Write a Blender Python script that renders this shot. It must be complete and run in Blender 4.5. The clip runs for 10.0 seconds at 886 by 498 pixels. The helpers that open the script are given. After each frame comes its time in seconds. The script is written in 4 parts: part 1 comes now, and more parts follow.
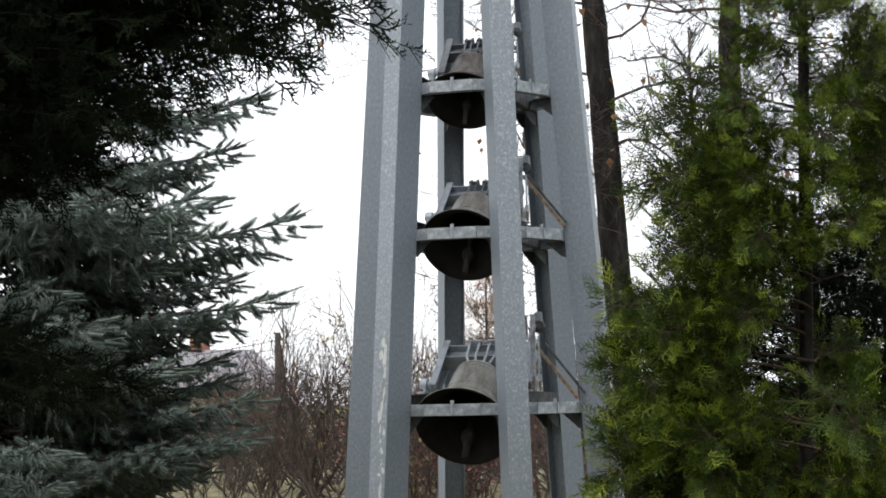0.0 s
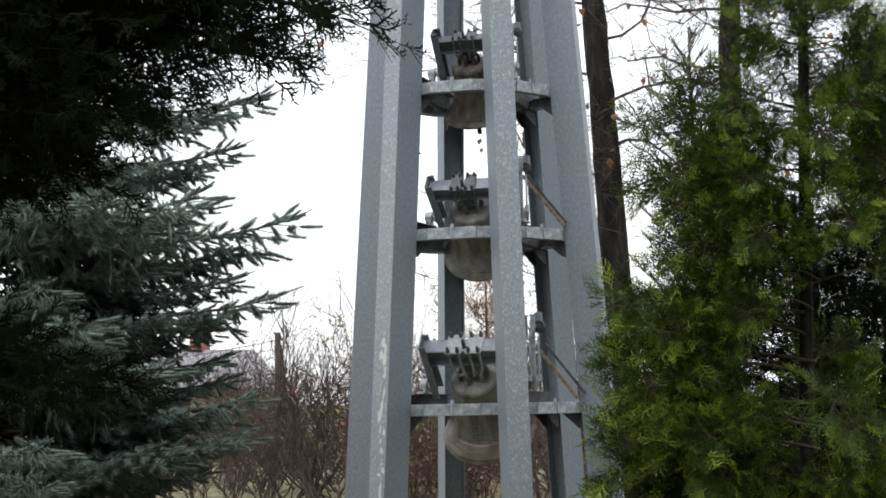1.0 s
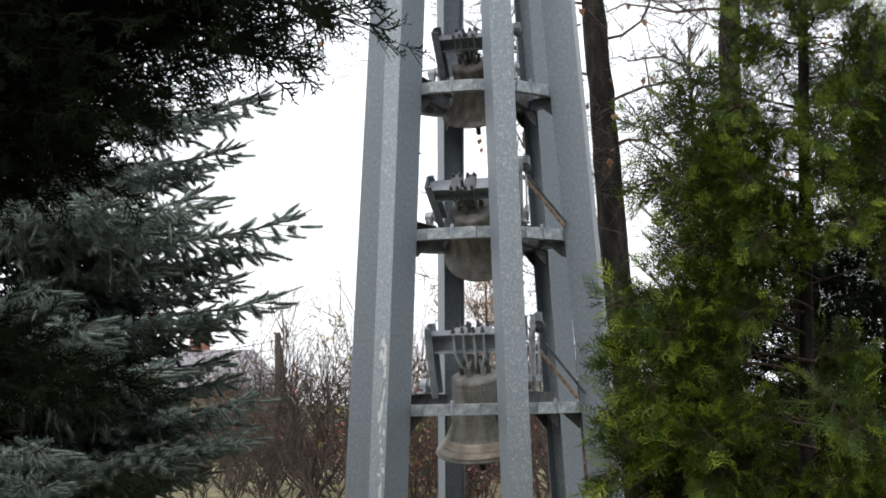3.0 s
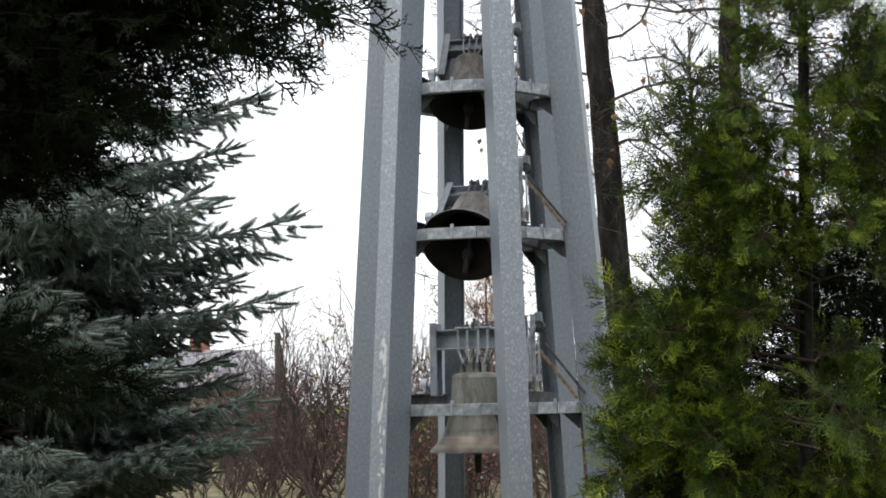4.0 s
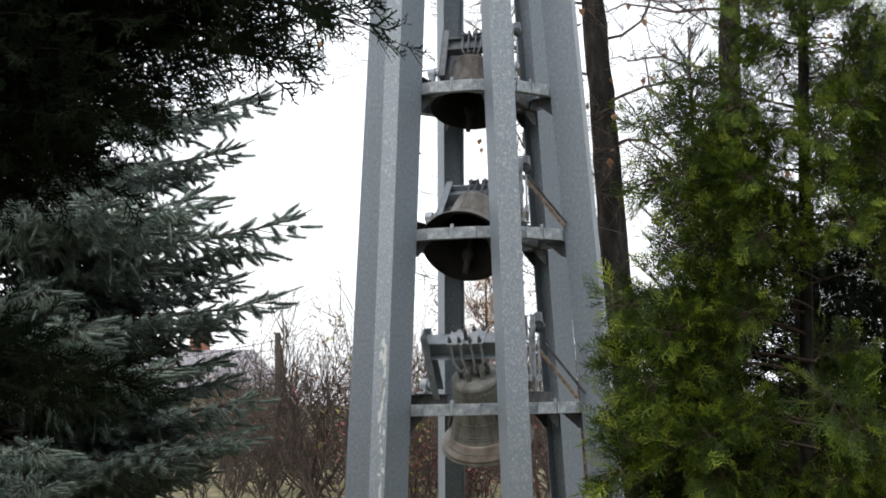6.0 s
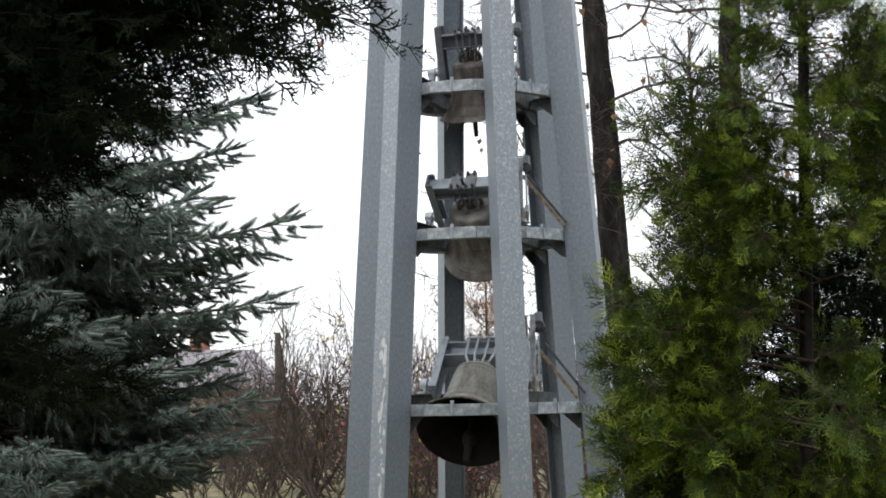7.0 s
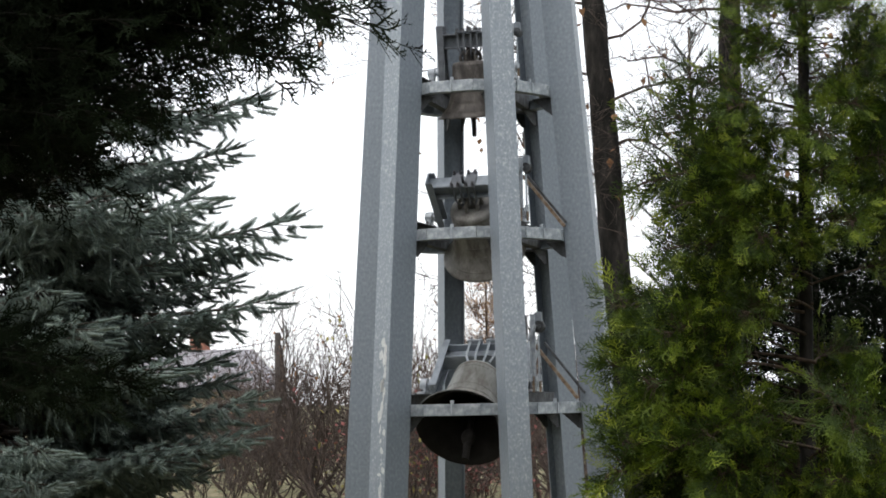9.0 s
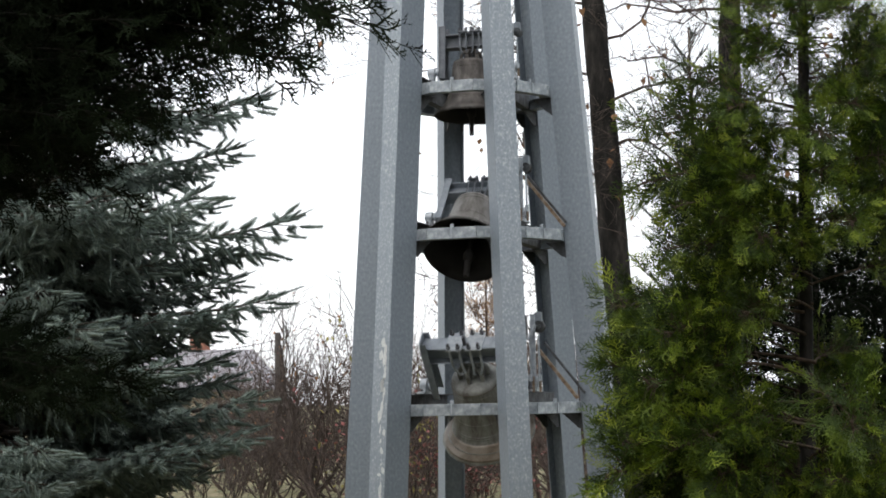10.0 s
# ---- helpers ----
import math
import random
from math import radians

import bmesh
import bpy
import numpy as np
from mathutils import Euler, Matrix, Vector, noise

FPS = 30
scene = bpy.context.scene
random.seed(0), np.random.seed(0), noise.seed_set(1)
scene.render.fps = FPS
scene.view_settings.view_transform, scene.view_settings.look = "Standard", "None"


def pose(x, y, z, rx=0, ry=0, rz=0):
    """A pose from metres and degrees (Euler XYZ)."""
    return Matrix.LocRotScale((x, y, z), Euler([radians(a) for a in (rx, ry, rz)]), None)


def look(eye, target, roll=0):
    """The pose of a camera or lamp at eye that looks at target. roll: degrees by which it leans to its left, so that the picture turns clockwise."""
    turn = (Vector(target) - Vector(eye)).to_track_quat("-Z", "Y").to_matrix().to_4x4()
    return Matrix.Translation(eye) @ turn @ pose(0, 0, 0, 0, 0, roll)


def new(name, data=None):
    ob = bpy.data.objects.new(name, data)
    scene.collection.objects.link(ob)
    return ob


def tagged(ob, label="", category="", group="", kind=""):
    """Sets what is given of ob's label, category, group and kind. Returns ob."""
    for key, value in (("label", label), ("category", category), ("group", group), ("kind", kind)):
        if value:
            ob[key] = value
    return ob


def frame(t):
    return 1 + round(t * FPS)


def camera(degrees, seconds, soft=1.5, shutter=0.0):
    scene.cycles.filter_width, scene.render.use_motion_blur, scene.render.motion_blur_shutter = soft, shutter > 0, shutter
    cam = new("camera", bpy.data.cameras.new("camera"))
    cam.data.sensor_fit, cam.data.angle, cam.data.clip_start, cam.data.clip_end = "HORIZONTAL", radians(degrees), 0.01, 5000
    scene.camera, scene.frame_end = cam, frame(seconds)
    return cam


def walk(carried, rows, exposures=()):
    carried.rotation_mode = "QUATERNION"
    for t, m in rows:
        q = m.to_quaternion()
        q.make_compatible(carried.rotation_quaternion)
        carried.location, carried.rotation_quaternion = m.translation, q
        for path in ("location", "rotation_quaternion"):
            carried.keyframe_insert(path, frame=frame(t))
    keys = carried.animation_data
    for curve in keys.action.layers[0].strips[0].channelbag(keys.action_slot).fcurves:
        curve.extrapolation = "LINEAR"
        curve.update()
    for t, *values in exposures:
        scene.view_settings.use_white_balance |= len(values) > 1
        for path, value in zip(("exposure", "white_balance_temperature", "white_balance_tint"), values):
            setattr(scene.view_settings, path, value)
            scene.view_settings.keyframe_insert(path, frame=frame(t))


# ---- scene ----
cam = camera(28.15, 10.0, soft=1.8, shutter=0.9)
TILT = radians(4.917)
VIEW = look((0.0, 0.0, 1.6), (0.0, math.cos(TILT), 1.6 + math.sin(TILT)), roll=-1.177)
walk(cam, [(0, VIEW), (10, VIEW)], exposures=[(0, 0.62, 6500, 10), (10, 0.62, 6500, 10)])

# ---------------------------------------------------------------- light
world = bpy.data.worlds.new("overcast_sky")
scene.world = world
world.use_nodes = True
wn, wl = world.node_tree.nodes, world.node_tree.links
wn.clear()
sky = wn.new("ShaderNodeTexSky")
sky.sky_type, sky.sun_disc = "NISHITA", False
sky.sun_elevation, sky.sun_rotation = radians(50), radians(215)
sky.dust_density, sky.air_density = 4.0, 1.0
clear = wn.new("ShaderNodeBackground")
clear.inputs["Strength"].default_value = 0.03
wl.new(sky.outputs[0], clear.inputs["Color"])
cloud = wn.new("ShaderNodeBackground")
cloud.inputs["Color"].default_value = (0.955, 0.975, 1.0, 1)
cloud.inputs["Strength"].default_value = 0.98
both = wn.new("ShaderNodeAddShader")
wl.new(clear.outputs[0], both.inputs[0])
wl.new(cloud.outputs[0], both.inputs[1])
wl.new(both.outputs[0], wn.new("ShaderNodeOutputWorld").inputs["Surface"])

sun = new("sun", bpy.data.lights.new("sun", "SUN"))
sun.data.energy, sun.data.angle, sun.data.color = 0.9, radians(35), (1.0, 0.97, 0.93)
sun.matrix_world = look((0, 0, 0), (0.37, 0.53, -0.77))


# ---------------------------------------------------------------- materials
def material(name, colours, scale=20.0, rough=0.6, metal=0.0, bump=0.2, fine=160.0, stretch=(1, 1, 1),
             isles=0.0, spec=0.5, through_light=None, stops=None):
    """Colours blended by two scales of noise, with a fine relief; isles: brightness spread from piece to piece."""
    m = bpy.data.materials.new(name)
    m.use_nodes = True
    n, l = m.node_tree.nodes, m.node_tree.links
    n.clear()
    out = n.new("ShaderNodeOutputMaterial")
    b = n.new("ShaderNodeBsdfPrincipled")
    co = n.new("ShaderNodeTexCoord")
    mp = n.new("ShaderNodeMapping")
    mp.inputs["Scale"].default_value = stretch
    l.new(co.outputs["Object"], mp.inputs["Vector"])
    big, small = n.new("ShaderNodeTexNoise"), n.new("ShaderNodeTexNoise")
    big.inputs["Scale"].default_value, big.inputs["Detail"].default_value = scale, 5
    small.inputs["Scale"].default_value, small.inputs["Detail"].default_value = fine, 3
    l.new(mp.outputs[0], big.inputs["Vector"])
    l.new(mp.outputs[0], small.inputs["Vector"])
    mix = n.new("ShaderNodeMath")
    mix.operation = "MULTIPLY_ADD"
    mix.inputs[1].default_value, mix.inputs[2].default_value = 0.35, -0.17
    l.new(small.outputs[0], mix.inputs[0])
    add = n.new("ShaderNodeMath")
    l.new(mix.outputs[0], add.inputs[0])
    l.new(big.outputs[0], add.inputs[1])
    ramp = n.new("ShaderNodeValToRGB")
    stops = stops or [0.32 + 0.36 * i / max(1, len(colours) - 1) for i in range(len(colours))]
    while len(ramp.color_ramp.elements) < len(colours):
        ramp.color_ramp.elements.new(0.5)
    for e, c, s in zip(ramp.color_ramp.elements, colours, stops):
        e.position, e.color = s, (*c, 1)
    l.new(add.outputs[0], ramp.inputs[0])
    colour = ramp.outputs[0]
    if isles:
        g, o = n.new("ShaderNodeNewGeometry"), n.new("ShaderNodeObjectInfo")
        s = n.new("ShaderNodeMath")
        l.new(g.outputs["Random Per Island"], s.inputs[0])
        l.new(o.outputs["Random"], s.inputs[1])
        r = n.new("ShaderNodeMapRange")
        r.inputs["From Max"].default_value = 2.0
        r.inputs["To Min"].default_value, r.inputs["To Max"].default_value = 1 - isles, 1 + isles
        l.new(s.outputs[0], r.inputs["Value"])
        hsv = n.new("ShaderNodeHueSaturation")
        l.new(colour, hsv.inputs["Color"])
        l.new(r.outputs[0], hsv.inputs["Value"])
        colour = hsv.outputs[0]
    l.new(colour, b.inputs["Base Color"])
    b.inputs["Roughness"].default_value, b.inputs["Metallic"].default_value = rough, metal
    b.inputs["Specular IOR Level"].default_value = spec
    if bump:
        bp = n.new("ShaderNodeBump")
        bp.inputs["Strength"].default_value, bp.inputs["Distance"].default_value = bump, 0.01
        l.new(add.outputs[0], bp.inputs["Height"])
        l.new(bp.outputs[0], b.inputs["Normal"])
    surface = b.outputs[0]
    if through_light:
        tr, ms = n.new("ShaderNodeBsdfTranslucent"), n.new("ShaderNodeMixShader")
        l.new(colour, tr.inputs["Color"])
        ms.inputs[0].default_value = through_light
        l.new(surface, ms.inputs[1])
        l.new(tr.outputs[0], ms.inputs[2])
        surface = ms.outputs[0]
    l.new(surface, out.inputs["Surface"])
    return m


GALVANISED = material("galvanised_steel", [(0.148, 0.176, 0.206), (0.170, 0.199, 0.231), (0.187, 0.217, 0.249), (0.225, 0.254, 0.282)],
                      42, 0.5, 0.2, 0.06, 190, (1, 1, 0.75))
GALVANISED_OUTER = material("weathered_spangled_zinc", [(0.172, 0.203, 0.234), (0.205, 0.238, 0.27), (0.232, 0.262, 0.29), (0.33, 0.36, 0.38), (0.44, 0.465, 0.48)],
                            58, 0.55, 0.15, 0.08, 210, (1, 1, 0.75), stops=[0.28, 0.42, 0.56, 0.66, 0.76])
GALVANISED_RING = material("weathered_zinc", [(0.15, 0.172, 0.192), (0.215, 0.242, 0.265), (0.26, 0.288, 0.31), (0.37, 0.40, 0.42)], 18, 0.5, 0.25, 0.08, 120)
# Dull steel, darkened so that it carries the shade under the rings.
DULL_STEEL = material("dull_shaded_steel", [(0.032, 0.032, 0.033), (0.062, 0.065, 0.069), (0.10, 0.106, 0.113)], 14, 0.75, 0.0, 0.1, 120, spec=0.25)
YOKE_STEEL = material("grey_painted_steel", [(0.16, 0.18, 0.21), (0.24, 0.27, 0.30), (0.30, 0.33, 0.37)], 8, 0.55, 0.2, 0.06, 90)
# One dark steel for the top yoke's shade and the stained upper straps.
YOKE_DARK = material("shaded_stained_steel", [(0.07, 0.078, 0.088), (0.115, 0.125, 0.14), (0.16, 0.172, 0.19)], 8, 0.6, 0.2, 0.08, 90)
BOLT_STEEL = material("dark_bolt_steel", [(0.05, 0.05, 0.055), (0.10, 0.10, 0.11)], 40, 0.5, 0.5, 0.1)
STRAP_STEEL = material("pale_strap_steel", [(0.26, 0.29, 0.32), (0.40, 0.43, 0.46)], 30, 0.5, 0.3, 0.1)
WHITE_FLAKE = material("bare_pale_zinc", [(0.40, 0.42, 0.42), (0.56, 0.57, 0.56)], 40, 0.7, 0, 0.1)
RUST = material("rusty_steel", [(0.12, 0.075, 0.045), (0.21, 0.15, 0.10), (0.27, 0.235, 0.20)], 22, 0.8, 0.1, 0.3, 120)
BRONZE = material("weathered_bronze", [(0.085, 0.078, 0.07), (0.135, 0.128, 0.118), (0.175, 0.17, 0.16), (0.235, 0.228, 0.215)],
                  9, 0.6, 0.3, 0.12, 60, (1, 1, 0.35))
# Brown bronze of the top bell, darkened to hold the deep shade on it.
BRONZE_DARK = material("shaded_brown_bronze", [(0.032, 0.028, 0.025), (0.062, 0.054, 0.048), (0.115, 0.105, 0.095)], 14, 0.6, 0.3, 0.2, 60, (1, 1, 0.6))
BRONZE_WARM = material("worn_brown_bronze", [(0.085, 0.07, 0.056), (0.135, 0.115, 0.094)], 9, 0.5, 0.45, 0.06, 60)
BOW_BROWN = material("worn_bare_bronze", [(0.14, 0.112, 0.088), (0.20, 0.168, 0.138), (0.25, 0.22, 0.19)], 8, 0.5, 0.35, 0.08, 60)
BRONZE_GREEN = material("greenish_bronze_patina", [(0.095, 0.088, 0.077), (0.148, 0.149, 0.136), (0.196, 0.20, 0.187), (0.26, 0.265, 0.247)], 7, 0.65, 0.25, 0.1, 50, (1, 1, 0.3))
IRON = material("dark_iron", [(0.010, 0.0095, 0.009), (0.022, 0.0205, 0.0195)], 30, 0.8, 0.0, 0.1, spec=0.2)
BARK = material("dark_furrowed_bark", [(0.005, 0.0046, 0.0042), (0.013, 0.0118, 0.0105), (0.034, 0.030, 0.027)], 9, 0.95, 0, 1.0, 40, (1, 1, 0.3), spec=0.2)
BARK_CONIFER = material("brown_conifer_bark", [(0.03, 0.022, 0.016), (0.09, 0.065, 0.045)], 20, 0.95, 0, 0.8, 70, (1, 1, 0.3), spec=0.2)
TWIG_BARK = material("grey_brown_twigs", [(0.026, 0.021, 0.018), (0.095, 0.074, 0.064)], 6, 0.9, 0, 0, isles=0.4, spec=0.2)
# Dry inner twigs; the shade inside the crown is put into their near-black colour.
SHADE_TWIGS = material("dry_shaded_inner_twigs", [(0.006, 0.006, 0.004), (0.016, 0.015, 0.010)], 6, 0.95, 0, 0, isles=0.4, spec=0.1)
TWIG_LARCH = material("pale_orange_twigs", [(0.16, 0.10, 0.065), (0.26, 0.17, 0.11)], 6, 0.9, 0, 0, isles=0.3, spec=0.2)
TWIG_RED = material("reddish_twigs", [(0.036, 0.027, 0.024), (0.125, 0.095, 0.084)], 4, 0.9, 0, 0, isles=0.4, spec=0.2)
NEEDLE_BLUE = material("blue_spruce_needles", [(0.046, 0.064, 0.056), (0.13, 0.17, 0.152), (0.30, 0.36, 0.325)], 5, 0.7, 0, 0, isles=0.35, spec=0.25)
NEEDLE_DARK = material("dark_conifer_needles", [(0.012, 0.016, 0.011), (0.036, 0.043, 0.032)], 5, 0.7, 0, 0, isles=0.3, spec=0.25)
SCALE_GREEN = material("arborvitae_foliage", [(0.0095, 0.0205, 0.003), (0.033, 0.060, 0.006), (0.104, 0.150, 0.012)], 5.0, 0.6, 0, 0, isles=0.4, spec=0.3, through_light=0.3, stops=[0.33, 0.5, 0.66])
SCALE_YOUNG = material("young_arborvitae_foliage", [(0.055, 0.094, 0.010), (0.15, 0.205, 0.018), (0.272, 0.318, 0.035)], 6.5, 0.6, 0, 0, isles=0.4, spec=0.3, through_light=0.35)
# Evergreen foliage with backlight and deep shade put into a near-black colour.
SCALE_DARK = material("shade_black_foliage", [(0.004, 0.007, 0.003), (0.010, 0.015, 0.007)], 4, 0.9, 0, 0, isles=0.3, spec=0.05)
LEAF_BROWN = material("withered_brown_leaves", [(0.12, 0.06, 0.03), (0.25, 0.14, 0.07)], 10, 0.8, 0, 0, isles=0.4, through_light=0.3)
LEAF_RED = material("red_autumn_leaves", [(0.13, 0.042, 0.04), (0.23, 0.085, 0.078)], 10, 0.8, 0, 0, isles=0.4, through_light=0.3)
LEAF_OLIVE = material("olive_autumn_leaves", [(0.12, 0.12, 0.03), (0.24, 0.21, 0.05)], 10, 0.8, 0, 0, isles=0.4, through_light=0.3)
LEAF_ORANGE = material("orange_larch_needles", [(0.42, 0.24, 0.11), (0.55, 0.36, 0.20)], 10, 0.8, 0, 0, isles=0.4, through_light=0.3)
SOIL = material("leaf_strewn_grass", [(0.07, 0.085, 0.035), (0.15, 0.14, 0.075), (0.26, 0.215, 0.14)], 2.5, 0.95, 0, 0.6, 40, spec=0.2)
SLATE = material("grey_roof_sheet", [(0.18, 0.172, 0.188), (0.25, 0.24, 0.258)], 3, 0.7, 0, 0.2, 30)
PLASTER = material("yellowish_plaster", [(0.42, 0.37, 0.25), (0.50, 0.45, 0.33)], 2, 0.9, 0, 0.2, 60)
TRIM_WHITE = material("white_painted_wood", [(0.6, 0.6, 0.58), (0.72, 0.72, 0.7)], 6, 0.6, 0, 0.1)
BRICK = material("red_brick", [(0.19, 0.075, 0.05), (0.28, 0.13, 0.09)], 12, 0.9, 0, 0.4, 60)
POLE_WOOD = material("dark_weathered_timber", [(0.04, 0.035, 0.033), (0.085, 0.076, 0.07)], 10, 0.9, 0, 0.5, 60, (1, 1, 0.2))
SHADE_WALL = material("dark_shade_wall", [(0.05, 0.055, 0.045), (0.08, 0.085, 0.07)], 2, 0.9, 0, 0.2, 40)
# Bell interiors: their deep shade is put into this near-black bronze.
BRONZE_INSIDE = material("shaded_inner_bronze", [(0.007, 0.0062, 0.0055), (0.016, 0.0145, 0.013)], 8, 0.85, 0.1, 0.1, 60, spec=0.2)
WINDOW_GLASS = material("dark_window_glass", [(0.03, 0.035, 0.04), (0.05, 0.055, 0.06)], 2, 0.1, 0, 0)


# ---------------------------------------------------------------- mesh tools
def part(name, bm, mat, parent=None, label="", smooth=False):
    me = bm
    if isinstance(bm, bmesh.types.BMesh):
        me = bpy.data.meshes.new(name)
        bmesh.ops.recalc_face_normals(bm, faces=bm.faces)
        bm.to_mesh(me)
        bm.free()
    if mat and not me.materials:
        me.materials.append(mat)
    if smooth:
        me.shade_smooth()
    ob = new(name, me)
    ob.parent = parent
    return tagged(ob, label)


def mesh_of(name, verts, tris, mat):
    """A mesh from arrays of corners and triangles."""
    v, f = np.asarray(verts, dtype=np.float32), np.asarray(tris, dtype=np.int32)
    me = bpy.data.meshes.new(name)
    me.vertices.add(len(v))
    me.vertices.foreach_set("co", v.ravel())
    me.loops.add(f.size)
    me.loops.foreach_set("vertex_index", f.ravel())
    me.polygons.add(len(f))
    me.polygons.foreach_set("loop_start", np.arange(0, f.size, 3, dtype=np.int32))
    me.update(calc_edges=True)
    me.materials.append(mat)
    return me


def thing(name, m, label, category, group=""):
    ob = new(name)
    ob.matrix_basis = m
    ob.empty_display_size = 0.2
    return tagged(ob, label, category, group)


def box(bm, centre, size, turn=(0, 0, 0), bevel=0.004):
    m = pose(*centre, *turn) @ Matrix.Diagonal((*size, 1))
    r = bmesh.ops.create_cube(bm, size=1, matrix=m)
    if bevel:
        edges = list({e for v in r["verts"] for e in v.link_edges})
        bmesh.ops.bevel(bm, geom=edges, offset=bevel, segments=1, affect="EDGES")
    return bm


def rod(bm, a, b, r1, r2=None, n=8):
    """A round bar from a to b."""
    a, b = Vector(a), Vector(b)
    q = (b - a).to_track_quat("Z", "Y").to_matrix().to_4x4()
    bmesh.ops.create_cone(bm, cap_ends=True, segments=n, radius1=r1, radius2=r1 if r2 is None else r2, depth=(b - a).length,
                          matrix=Matrix.Translation((a + b) / 2) @ q)
    return bm


def pipe(bm, pts, r, n=6):
    for a, b in zip(pts, pts[1:]):
        rod(bm, a, b, r, n=n)
    return bm


def lathe(bm, profile, n=48):
    """Turn a closed profile of (radius, z) about z."""
    rings = [[bm.verts.new((r * math.cos(2 * math.pi * i / n), r * math.sin(2 * math.pi * i / n), z)) for i in range(n)] for r, z in profile]
    for a, b in zip(rings, rings[1:]):
        for i in range(n):
            bm.faces.new((a[i], a[(i + 1) % n], b[(i + 1) % n], b[i]))
    return bm


# ---------------------------------------------------------------- ground
def ground():
    xs = [-900, -300, -120, -60] + [-40 + 2 * i for i in range(41)] + [60, 120, 300, 900]
    ys = [-600, -200, -60, -25] + [-10 + 2 * i for i in range(36)] + [90, 150, 400, 1500]
    bm = bmesh.new()
    grid = [[bm.verts.new((x, y, 0.05 * noise.noise((x * 0.3, y * 0.3, 0)) * (1 if abs(x) < 40 and abs(y) < 60 else 0))) for x in xs] for y in ys]
    for r, s in zip(grid, grid[1:]):
        for i in range(len(xs) - 1):
            bm.faces.new((r[i], r[i + 1], s[i + 1], s[i]))
    tagged(part("ground", bm, SOIL, smooth=True), "autumn grass strewn with fallen leaves", "ground", kind="structure")


ground()


# Unseen dark wall, added only to block sky light from behind the viewpoint.
def front_shade_wall():
    bm = bmesh.new()
    box(bm, (0, -5.0, 4.5), (60, 0.4, 9.0), bevel=0.02)
    tagged(part("wall_south", bm, SHADE_WALL), "unseen dark wall added behind the viewpoint to cut frontal light", "wall", kind="structure")


front_shade_wall()

# ---------------------------------------------------------------- bell tower
TOWER_X, TOWER_Y, TOWER_TURN = 0.296, 15.4, 43.8
LEVELS = (1.478, 2.943, 4.197)      # underside of each ring
RING_HIGH = 0.096
LEG_TOP, LEG_DEEP, LEG_WIDE = 8.0, 0.262, 0.190


def leg_radius(z):
    return 1.036 - 0.0728 * (z - 1.6)


def leg_mesh():
    """A square channel leg, open toward the axis, that leans inward; x points outward."""
    bm = bmesh.new()
    rows = []
    d, w, g = LEG_DEEP / 2, LEG_WIDE / 2, 0.010
    k = -d + 0.075
    outline = ((d, -w), (-d, -w), (-d, -w + g), (k, -w + g), (k, w - g), (-d, w - g), (-d, w), (d, w))
    for z in (0.0, 1.0, 2.0, 3.0, 4.0, 5.0, 6.0, 7.0, LEG_TOP):
        c = leg_radius(z)
        rows.append([bm.verts.new((c + r, t, z)) for r, t in outline])
    for a, b in zip(rows, rows[1:]):
        for i in range(8):
            f = bm.faces.new((a[i], a[(i + 1) % 8], b[(i + 1) % 8], b[i]))
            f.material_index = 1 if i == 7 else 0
    bm.faces.new(rows[-1])
    bm.faces.new(rows[0][::-1])
    edges = [e for e in bm.edges if abs(e.verts[0].co.z - e.verts[1].co.z) > 0.5 and any(f.material_index for f in e.link_faces)]
    bmesh.ops.bevel(bm, geom=edges, offset=0.009, segments=2, affect="EDGES")
    me = bpy.data.meshes.new("leg")
    bmesh.ops.recalc_face_normals(bm, faces=bm.faces)
    bm.to_mesh(me)
    bm.free()
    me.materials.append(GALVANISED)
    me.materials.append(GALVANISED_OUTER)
    return me


def ring_reach(z):
    """From the axis to the inner face of a leg."""
    return leg_radius(z) - LEG_DEEP / 2


